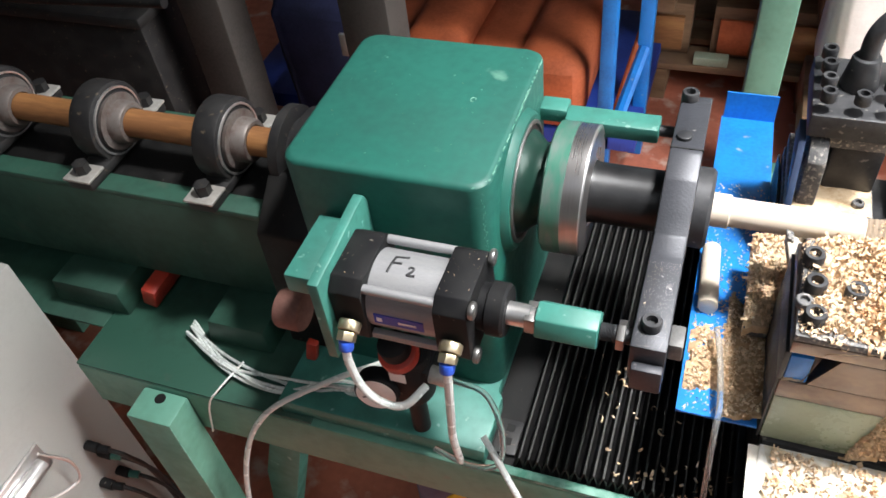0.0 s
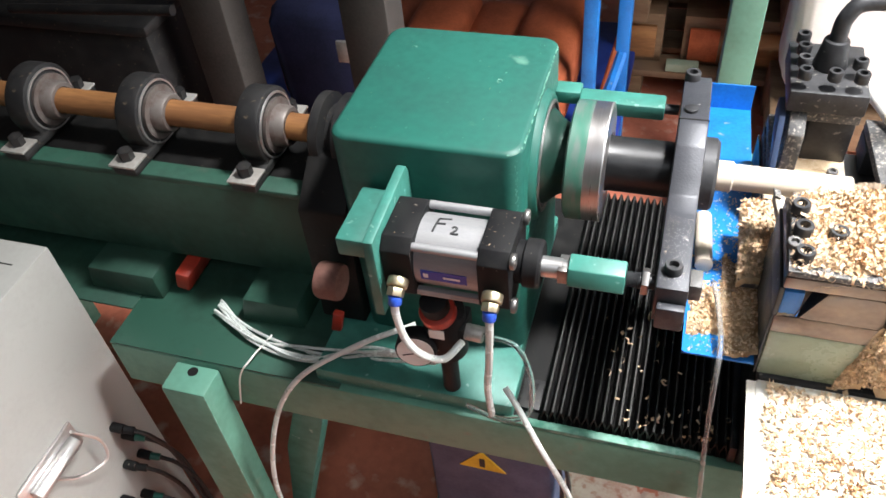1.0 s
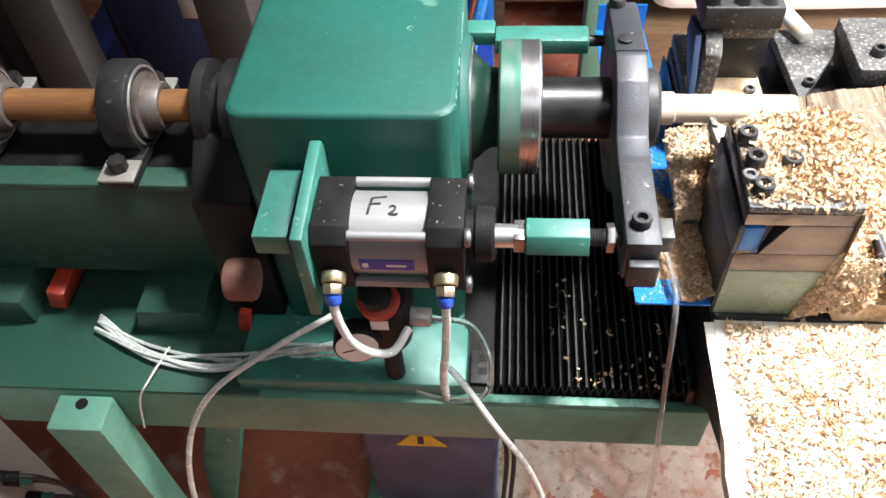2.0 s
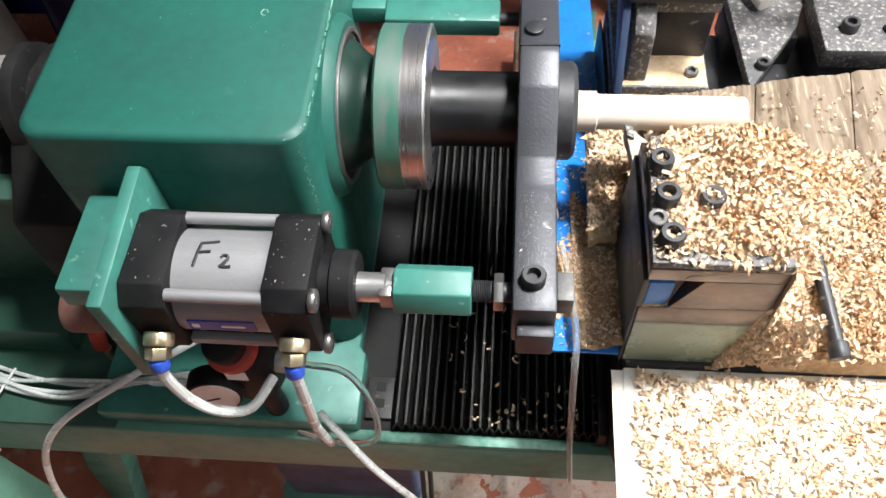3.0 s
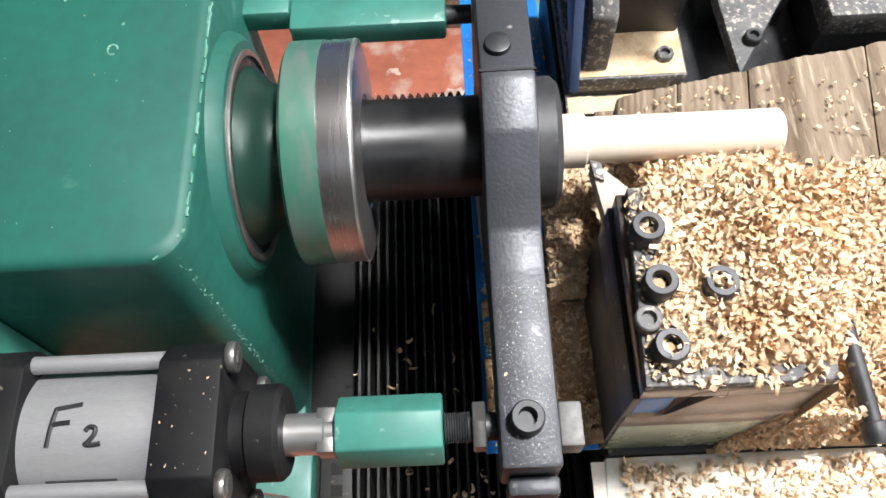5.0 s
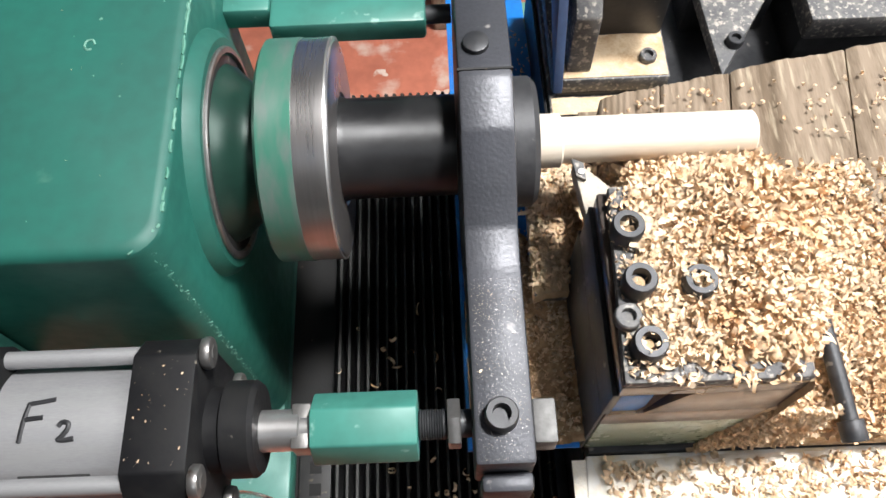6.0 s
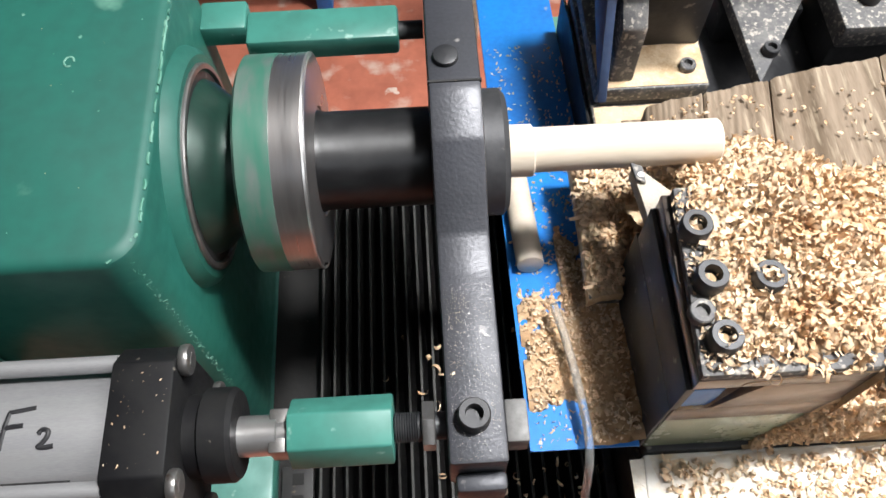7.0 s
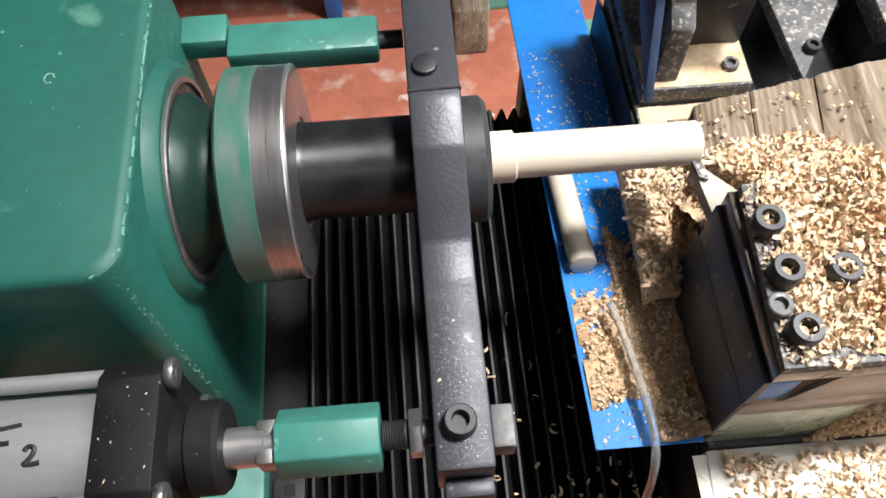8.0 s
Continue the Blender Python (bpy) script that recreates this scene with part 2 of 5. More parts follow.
def join(bm, other):
    me = bpy.data.meshes.new("tmp")
    other.to_mesh(me)
    other.free()
    bm.from_mesh(me)
    bpy.data.meshes.remove(me)
    return bm


def box(x0, x1, y0, y1, z0, z1, bevel=0.0, seg=2, bm=None, turn=None):
    b = bmesh.new()
    bmesh.ops.create_cube(b, size=1.0)
    for v in b.verts:
        v.co = ((x0 + x1) / 2 + v.co.x * (x1 - x0), (y0 + y1) / 2 + v.co.y * (y1 - y0), (z0 + z1) / 2 + v.co.z * (z1 - z0))
    if bevel:
        bmesh.ops.bevel(b, geom=b.edges[:], offset=bevel, segments=seg, profile=0.5, affect="EDGES")
    if turn:
        c = Vector(((x0 + x1) / 2, (y0 + y1) / 2, (z0 + z1) / 2))
        bmesh.ops.transform(b, matrix=Matrix.Translation(c) @ pose(0, 0, 0, *turn) @ Matrix.Translation(-c), verts=b.verts[:])
    return join(bm, b) if bm else b


def prism(points, axis, lo, hi, bevel=0.0, seg=2, bm=None):
    """A polygon of (a, b) in the plane across an axis, drawn out from lo to hi."""
    b = bmesh.new()

    def at(p, h):
        return {"x": (h, p[0], p[1]), "y": (p[0], h, p[1]), "z": (p[0], p[1], h)}[axis]
    low = [b.verts.new(at(p, lo)) for p in points]
    high = [b.verts.new(at(p, hi)) for p in points]
    b.faces.new(low)
    b.faces.new(high)
    for i in range(len(points)):
        j = (i + 1) % len(points)
        b.faces.new((low[i], low[j], high[j], high[i]))
    bmesh.ops.recalc_face_normals(b, faces=b.faces[:])
    if bevel:
        bmesh.ops.bevel(b, geom=b.edges[:], offset=bevel, segments=seg, profile=0.5, affect="EDGES")
    return join(bm, b) if bm else b


def rod(p0, p1, r, seg=24, r1=None, bevel=0.0, bm=None):
    p0, p1 = Vector(p0), Vector(p1)
    b = bmesh.new()
    bmesh.ops.create_cone(b, cap_ends=True, segments=seg, radius1=r, radius2=r if r1 is None else r1, depth=(p1 - p0).length)
    if bevel:
        bmesh.ops.bevel(b, geom=[e for e in b.edges if abs(e.verts[0].co.z - e.verts[1].co.z) < 1e-6], offset=bevel, segments=2, profile=0.5, affect="EDGES")
    m = Matrix.Translation((p0 + p1) / 2) @ (p1 - p0).to_track_quat("Z", "Y").to_matrix().to_4x4()
    bmesh.ops.transform(b, matrix=m, verts=b.verts[:])
    return join(bm, b) if bm else b


def turned(profile, seg=64, y=AX_Y, z=AX_Z, bm=None):
    """A solid of revolution about the X axis through y, z; profile of (x, r)."""
    b = bmesh.new()
    rings = []
    for x, r in profile:
        if r <= 1e-5:
            rings.append([b.verts.new((x, y, z))])
        else:
            rings.append([b.verts.new((x, y + r * math.cos(2 * math.pi * k / seg), z + r * math.sin(2 * math.pi * k / seg))) for k in range(seg)])
    for a, c in zip(rings, rings[1:]):
        for k in range(seg):
            q = [a[k % len(a)], a[(k + 1) % len(a)], c[(k + 1) % len(c)], c[k % len(c)]]
            u = list(dict.fromkeys(q))
            if len(u) > 2:
                b.faces.new(u)
    bmesh.ops.recalc_face_normals(b, faces=b.faces[:])
    return join(bm, b) if bm else b


def spline(points, steps=8):
    p = [Vector(q) for q in points]
    p = [2 * p[0] - p[1]] + p + [2 * p[-1] - p[-2]]
    out = []
    for i in range(1, len(p) - 2):
        for k in range(steps):
            t = k / steps
            out.append(0.5 * ((2 * p[i]) + (p[i + 1] - p[i - 1]) * t + (2 * p[i - 1] - 5 * p[i] + 4 * p[i + 1] - p[i + 2]) * t * t + (3 * p[i] - p[i - 1] - 3 * p[i + 1] + p[i + 2]) * t ** 3))
    return out + [p[-2]]


def hose(points, r, seg=10, steps=8, bm=None):
    b = bmesh.new()
    c = spline(points, steps)
    rings, up = [], Vector((0.3, 0.2, 1)).normalized()
    for i, q in enumerate(c):
        d = (c[min(i + 1, len(c) - 1)] - c[max(i - 1, 0)]).normalized()
        u = (up - d * up.dot(d)).normalized()
        w = d.cross(u)
        up = u
        rings.append([b.verts.new(q + r * (u * math.cos(2 * math.pi * k / seg) + w * math.sin(2 * math.pi * k / seg))) for k in range(seg)])
    for a, d in zip(rings, rings[1:]):
        for k in range(seg):
            b.faces.new((a[k], a[(k + 1) % seg], d[(k + 1) % seg], d[k]))
    b.faces.new(rings[0][::-1])
    b.faces.new(rings[-1])
    bmesh.ops.recalc_face_normals(b, faces=b.faces[:])
    return join(bm, b) if bm else b


def socket_screw(x, y, z, r, h, d=(0, 0, 1), sunk=0.55):
    """A cap screw head with a hexagon socket; z is the seat, d its axis."""
    prof = [(0, 0), (0, r * 0.96), (h * 0.06, r), (h * 0.86, r), (h, r * 0.9), (h, r * 0.56), (h * (1 - sunk), r * 0.52), (h * (1 - sunk), 0)]
    b = turned(prof, 24, 0, 0)
    q = Vector(d).to_track_quat("X", "Z").to_matrix().to_4x4()
    bmesh.ops.transform(b, matrix=Matrix.Translation((x, y, z)) @ q, verts=b.verts[:])
    return b


def slab(x0, x1, y0, y1, z0, z1, r, top=0.006, drop=0.0):
    """A block with rounded upright corners and a softened top edge."""
    pts = []
    for cx, cy, a in ((x1 - r, y1 - r, 0), (x0 + r, y1 - r, 90), (x0 + r, y0 + r, 180), (x1 - r, y0 + r, 270)):
        for k in range(7):
            t = radians(a + 15 * k)
            pts.append((cx + r * math.cos(t), cy + r * math.sin(t)))
    b = bmesh.new()
    cx, cy = (x0 + x1) / 2, (y0 + y1) / 2
    levels = [(z0, 0), (z1 - top, 0)] + [(z1 - top + top * math.sin(radians(a)), top * (1 - math.cos(radians(a)))) for a in (30, 60, 90)]
    rings = []
    for z, ins in levels:
        fx, fy = 1 - ins / (x1 - cx), 1 - ins / (y1 - cy)
        rings.append([b.verts.new((cx + (px - cx) * fx, cy + (py - cy) * fy, z)) for px, py in pts])
    for a, c in zip(rings, rings[1:]):
        for k in range(len(pts)):
            j = (k + 1) % len(pts)
            b.faces.new((a[k], a[j], c[j], c[k]))
    b.faces.new(rings[0][::-1])
    b.faces.new(rings[-1])
    bmesh.ops.recalc_face_normals(b, faces=b.faces[:])
    return b


def marker_stroke(name, strokes, x, y, parent, label):
    """Handwriting as thin flat strokes laid over the round barrel of the cylinder."""
    b = bmesh.new()
    for line in strokes:
        pts = []
        for u, v in line:
            dy = y + v + 0.036
            pts.append((x + u, y + v, -0.036 + math.sqrt(0.0427 ** 2 - dy * dy) - 0.0006))
        hose(pts, 0.0016, 8, 6, b)
    return part(name, b, INK, parent, label)


MOVING = []


def specks(count, x0, x1, y0, y1, z, small, large, seed):
    """Fine wood specks lying on a flat top, as one bmesh."""
    r = random.Random(seed)
    b = bmesh.new()
    for k in range(count):
        x, y, a = r.uniform(x0, x1), r.uniform(y0, y1), r.uniform(0, 3.14)
        w = small + (large - small) * r.random() ** 4
        q = [(x + w * math.cos(a + s) * e, y + w * math.sin(a + s) * e, z + w * 0.5 * (i % 2)) for i, (s, e) in enumerate(((0, 1.3), (1.6, 0.6), (3.1, 1.2), (4.7, 0.7)))]
        b.faces.new([b.verts.new(p) for p in q])
    return b


# ---- the room ----
FZ = -Z0


def room():
    single("floor", box(-4.2, 1.9, -3.35, 3.35, FZ - 0.12, FZ), FLOOR, "worn red painted concrete workshop floor with pale patches", "floor", 0, 0, FZ, kind="structure", smooth=False)
    single("wall_north", box(-4.2, 1.9, 3.2, 3.35, FZ, FZ + 3.5), PLASTER, "whitewashed masonry wall behind the machine", "wall", 0, 3.2, FZ, kind="structure", smooth=False)
    # South and west walls are out of view and darker than the other two.
    single("wall_south", box(-4.2, 1.9, -3.35, -3.2, FZ, FZ + 3.5), DARK_WALL, "plain dark grey workshop wall, out of view", "wall", 0, -3.2, FZ, kind="structure", smooth=False)
    single("wall_west", box(-4.35, -4.2, -3.35, 3.35, FZ, FZ + 3.5), DARK_WALL, "plain dark grey workshop wall, out of view", "wall", -4.2, 0, FZ, kind="structure", smooth=False)
    b = box(1.75, 1.9, -3.2, -0.8, FZ, FZ + 3.5)
    box(1.75, 1.9, 1.7, 3.2, FZ, FZ + 3.5, bm=b)
    box(1.75, 1.9, -0.8, 1.7, FZ + 3.0, FZ + 3.5, bm=b)
    single("wall_east", b, PLASTER, "whitewashed wall with a wide open doorway", "wall", 1.75, 0, FZ, kind="structure", smooth=False)
    # Unseen ceiling; its front opening is added for the fill lamp.
    b = box(-4.35, -0.6, -3.35, 3.35, FZ + 3.5, FZ + 3.62)
    box(1.1, 1.9, -3.35, 0.2, FZ + 3.5, FZ + 3.62, bm=b)
    box(1.1, 1.9, 0.2, 3.35, FZ + 3.5, FZ + 3.62, bm=b)
    box(-0.6, 1.1, -3.35, -2.6, FZ + 3.5, FZ + 3.62, bm=b)
    box(-0.6, 1.1, -1.3, 0.2, FZ + 3.5, FZ + 3.62, bm=b)
    box(-0.6, 0.4, 0.2, 0.9, FZ + 3.5, FZ + 3.62, bm=b)
    box(-0.6, 1.1, 0.9, 3.35, FZ + 3.5, FZ + 3.62, bm=b)
    single("ceiling", b, CONCRETE, "grey concrete ceiling, out of view, with two roof openings", "ceiling", 0, 0, FZ + 3.5, kind="structure", smooth=False)


room()


# ---- the lathe bed ----
def lathe_bed():
    t = thing("lathe_bed", -0.35, 0.165, FZ, "green painted welded steel lathe bed on upright legs", "machine bed")
    part("front_beam", box(-0.702, 0.272, -0.072, 0.015, -0.425, -0.330, 0.004), GREEN_BED, t)
    part("rear_beam", box(-1.45, 0.272, 0.315, 0.395, -0.425, -0.330, 0.004), GREEN_BED, t)
    for x in (-1.2, -0.42, 0.19):
        part("cross_member", box(x, x + 0.07, 0.016, 0.314, -0.42, -0.345, 0.003), GREEN_BED, t)
    leg = part("leg", box(-0.582, -0.507, -0.124, -0.0725, FZ, -0.338, 0.004), GREEN_BED, t)
    part("bolt_hole", rod((-0.546, -0.086, -0.3384), (-0.546, -0.086, -0.3374), 0.0085, 16), RUBBER, leg, "dark round hole")
    part("worn_edge", hose([(-0.5077, -0.1233, -0.345), (-0.5075, -0.1235, -0.50), (-0.5077, -0.1233, -0.72)], 0.0013, 6), EDGE, leg, "worn pale edge")
    for x, y in ((-0.50, 0.32), (0.165, 0.32), (-1.4, 0.03), (-1.4, 0.32)):
        part("leg", box(x, x + 0.10, y, y + 0.07, FZ, -0.4255, 0.004), GREEN_BED, t)
    part("brace", prism([(-0.414, -0.4258), (-0.360, -0.4258), (-0.511, FZ + 0.001), (-0.5115, FZ + 0.12), (-0.470, -0.60)], "y", -0.040, 0.0, 0.002), TEAL, t, "light green slanting brace")
    part("rear_deck_plate", box(-1.44, -0.7025, 0.0, 0.349, -0.3297, -0.3255, 0.001), GREEN_SHADED, t)
    # The dark plate stands in for shade on the beam's top.
    part("deck_plate", box(-0.702, -0.307, -0.0705, 0.349, -0.3297, -0.3255, 0.001), GREEN_SHADED, t, "green deck plate under the feed rail, darkened for shade")
    # Paler than the bed: the lip's bright lit streak is coloured in.
    part("slide_lip", box(-0.06, 0.205, -0.0715, -0.0585, -0.3295, -0.322, 0.002), EDGE, t, "scraped light green lip along the bellows, lit streak in its colour")


def feed_rail():
    t = thing("feed_rail", -0.9, 0.17, -0.325, "green painted box rail carrying the pillow bearings", "rail")
    part("rail_body", box(-1.56, -0.332, 0.088, 0.245, -0.275, -0.100, 0.005), GREEN_SHADED, t)
    for y0, y1 in ((0.075, 0.108), (0.218, 0.255)):
        part("rail_top", box(-1.56, -0.332, y0, y1, -0.0995, -0.088, 0.003), GREEN_SHADED, t)
    # Black cover drawn for the dark void between the two rails.
    part("channel", box(-1.56, -0.333, 0.1085, 0.2175, -0.0995, -0.0965), RUBBER, t, "black strip standing in for the dark gap between the rails")
    for x0, x1, y0, y1 in ((-0.76, -0.62, 0.03, 0.24), (-0.468, -0.360, 0.02, 0.24)):
        part("pedestal", prism([(x0, -0.325), (x1, -0.325), (x1 - 0.004, -0.2755), (x0 + 0.012, -0.2755)], "y", y0, y1, 0.003), GREEN_SHADED, t)
    MOVING.append((t, None))
    part("red_stop", box(-0.600, -0.575, 0.05, 0.16, -0.318, -0.279, 0.004, turn=(0, 14, 0)), RED, t, "red painted stop block under the rail")


def red_valve():
    t = thing("shut_off_valve", -0.335, 0.018, -0.3255, "small red shut-off valve standing on the green deck", "valve")
    part("stem", rod((-0.335, 0.018, -0.3253), (-0.335, 0.018, -0.306), 0.006, 14), BRASS, t, "brass stem")
    part("grip", box(-0.343, -0.327, 0.012, 0.024, -0.306, -0.262, 0.003, turn=(0, 14, 0)), RED, t, "red plastic grip")


def pillow_bearing():
    t = thing("pillow_bearing", -0.457, AX_Y, -0.088, "dark cast iron pillow bearing bolted to a green rail", "bearing", "bearings along the feed rail")
    prof = []
    for k in range(25):
        a = radians(-35 + 250 * k / 24)
        prof.append((AX_Y + 0.056 * math.cos(a), AX_Z + 0.056 * math.sin(a)))
    prof = [(AX_Y + 0.062, -0.0875)] + prof + [(AX_Y - 0.062, -0.0875)]
    part("housing", prism(prof, "x", -0.476, -0.440, 0.003), CAST, t)
    part("base", box(-0.478, -0.438, AX_Y - 0.095, AX_Y + 0.095, -0.0875, -0.072, 0.004), CAST, t)
    part("inner_ring", turned([(-0.4395, 0.022), (-0.4395, 0.040), (-0.434, 0.041), (-0.434, 0.031), (-0.417, 0.0295), (-0.414, 0.0275), (-0.414, 0.0215), (-0.4395, 0.022)], 40), BEARING_RING, t, "pale worn steel bearing ring")
    part("snap_ring", turned([(-0.4396, 0.0455), (-0.4396, 0.0490), (-0.4375, 0.0485), (-0.4375, 0.0460), (-0.4396, 0.0455)], 40), CHROME, t, "bright snap ring")
    for sy in (-1, 1):
        y = AX_Y + sy * 0.078
        w = part("washer_plate", box(-0.480, -0.436, y - 0.020, y + 0.016, -0.0715, -0.0675, 0.001), PLATE_PALE, t, "pale zinc washer plate")
        part("bolt", rod((-0.458, y, -0.0674), (-0.458, y, -0.052), 0.011, 6), CAST, w)
    MOVING.append((t, None))
    for x in (-0.614, -0.809, -1.004, -1.199):
        MOVING.append((copy_thing(t, pose(x, AX_Y, -0.088 + Z0)), None))
    t.matrix_basis = pose(-0.419, AX_Y, -0.088 + Z0)


def feed_bar():
    t = single("wooden_bar", turned([(-1.62, 0), (-1.62, 0.020), (-0.331, 0.020), (-0.331, 0)], 32), WOOD_RAW, "long orange-brown wooden bar fed through the pillow bearings", "wooden bar", -1.0, AX_Y, AX_Z)
    MOVING.append((t, None))


def rear_pulley():
    t = thing("belt_pulley", -0.29, AX_Y, AX_Z, "black belt pulley and rubber guard at the spindle's tail", "pulley")
    part("wheel", turned([(-0.329, 0.0), (-0.329, 0.050), (-0.325, 0.056), (-0.312, 0.056), (-0.308, 0.040), (-0.296, 0.040), (-0.292, 0.056), (-0.279, 0.056), (-0.275, 0.05), (-0.2565, 0.046), (-0.2565, 0.0)], 48), CAST, t)
    part("guard", prism([(0.036, -0.299), (0.25, -0.299), (0.25, -0.040), (0.215, -0.0365), (0.105, -0.0365), (0.044, -0.085)], "x", -0.3295, -0.2575, 0.004), RUBBER, t, "black rubber belt guard")
    part("idler", rod((-0.300, 0.006, -0.178), (-0.262, 0.006, -0.178), 0.027, 28, bevel=0.006), ROLLER, t, "dull brownish-pink idler roller")
    MOVING.append((t, None))


# ---- the sliding headstock ----
def headstock():
    t = thing("headstock", -0.135, 0.165, -0.329, "green painted headstock housing with rounded corners and chipped paint", "headstock")
    part("housing", slab(-0.256, -0.014, 0.038, 0.300, -0.300, 0.057, 0.022, 0.007), GREEN, t)
    part("base_plate", prism([(-0.305, -0.062), (-0.008, -0.062), (-0.008, 0.024), (-0.016, 0.032), (-0.016, 0.33), (-0.305, 0.33)], "z", -0.3285, -0.3005, 0.004), TEAL, t, "light green sliding base plate with wiped dirt")
    part("boss", turned([(-0.0145, 0.0), (-0.0145, 0.087), (-0.009, 0.085), (-0.005, 0.080), (-0.005, 0.0)], 64), GREEN, t, "round green boss on the housing's face")
    part("bearing_cover", turned([(-0.0055, 0.069), (-0.0055, 0.0745), (-0.0035, 0.0745), (-0.0025, 0.0735), (-0.0025, 0.070), (-0.0045, 0.069), (-0.0055, 0.069)], 64), STEEL, t, "thin steel ring round the spindle seal")
    part("seal", turned([(-0.0056, 0.0), (-0.0056, 0.0685), (-0.0045, 0.068), (-0.0045, 0.0)], 48), BLACK_METAL, t, "dark spindle seal")
    r = random.Random(5)
    ring = hose([(-0.0726 + 0.0032 * math.cos(k * 1.05), 0.1836 + 0.0040 * math.sin(k * 1.05), 0.0570) for k in range(6)], 0.0007, 6, 4)
    part("paint_chip", ring, EDGE, t, "pale ring-shaped chip in the paint")
    for k in range(26):
        x, y, w = r.uniform(-0.24, -0.03), r.uniform(0.055, 0.285), 0.0005 + 0.0011 * r.random() ** 3
        part("paint_chip", prism([(x + w * r.uniform(0.6, 1.5) * math.cos(q), y + w * r.uniform(0.6, 1.5) * math.sin(q)) for q in (0.3, 1.3, 2.4, 3.3, 4.4, 5.5)], "z", 0.0568, 0.0572), EDGE, t, "pale chip in the paint", False)
    dust = part("dust", specks(40, -0.245, -0.025, 0.05, 0.29, 0.0572, 0.0002, 0.0006, 21), SAWDUST, t, "fine wood dust on the top")
    tagged(dust, kind="stuff")

    def scuffs(a, b, count, least, most, wide, lie):
        """Short broken scuffs strung along an edge, as one mesh."""
        m = bmesh.new()
        a, b = Vector(a), Vector(b)
        for k in range(count):
            q = (k + r.uniform(0.0, 0.9)) / count
            w = r.uniform(least, most) / (b - a).length
            off = [Vector(lie) * r.uniform(-1, 1) * 0.0006 for _ in range(3)]
            hose([a.lerp(b, q) + off[0], a.lerp(b, min(1, q + w * 0.5)) + off[1], a.lerp(b, min(1.01, q + w)) + off[2]], r.uniform(0.5, 1.0) * wide, 5, 2, m)
        return m
    part("worn_edge", scuffs((-0.0152, 0.064, 0.0544), (-0.0152, 0.280, 0.0544), 26, 0.003, 0.011, 0.0012, (1, 0, 0)), EDGE, t, "chipped pale edge along the top")
    part("worn_corner", scuffs((-0.0310, 0.0395, 0.0545), (-0.0160, 0.0570, 0.0545), 5, 0.003, 0.006, 0.0011, (0, 0, 1)), EDGE, t, "worn pale corner edge")
    part("worn_corner", scuffs((-0.0207, 0.0447, 0.048), (-0.0207, 0.0447, -0.200), 70, 0.001, 0.005, 0.0006, (2.4, 2.4, 0)), EDGE, t, "chipped paint down the upright corner")
    # the guide bar on the far side
    part("guide_bar", box(0.020, 0.134, 0.247, 0.279, -0.026, -0.005, 0.003), TEAL, t, "light green square guide bar")
    part("guide_foot", box(-0.016, 0.020, 0.262, 0.290, -0.024, -0.004, 0.003), TEAL, t, "light green foot of the guide bar")
    part("guide_screw", rod((0.134, 0.262, -0.016), (0.1525, 0.262, -0.016), 0.007, 16), BLACK_METAL, t, "threaded stop screw")
    # the bracket of the cylinder
    part("bracket_plate", prism([(0.037, 0.018), (0.030, 0.030), (0.010, 0.029), (-0.096, 0.020), (-0.098, -0.100), (0.037, -0.100)], "x", -0.165, -0.1525, 0.002), TEAL, t, "light green bracket plate behind the cylinder")
    part("bracket_block", box(-0.217, -0.1795, -0.064, 0.032, -0.042, -0.014, 0.003), TEAL, t, "light green bracket bar")
    for y, z in ((-0.045, -0.028), (0.012, -0.028)):
        part("bracket_bolt", rod((-0.1800, y, z), (-0.1648, y, z), 0.006, 12), BLACK_METAL, t)
    MOVING.append((t, None))


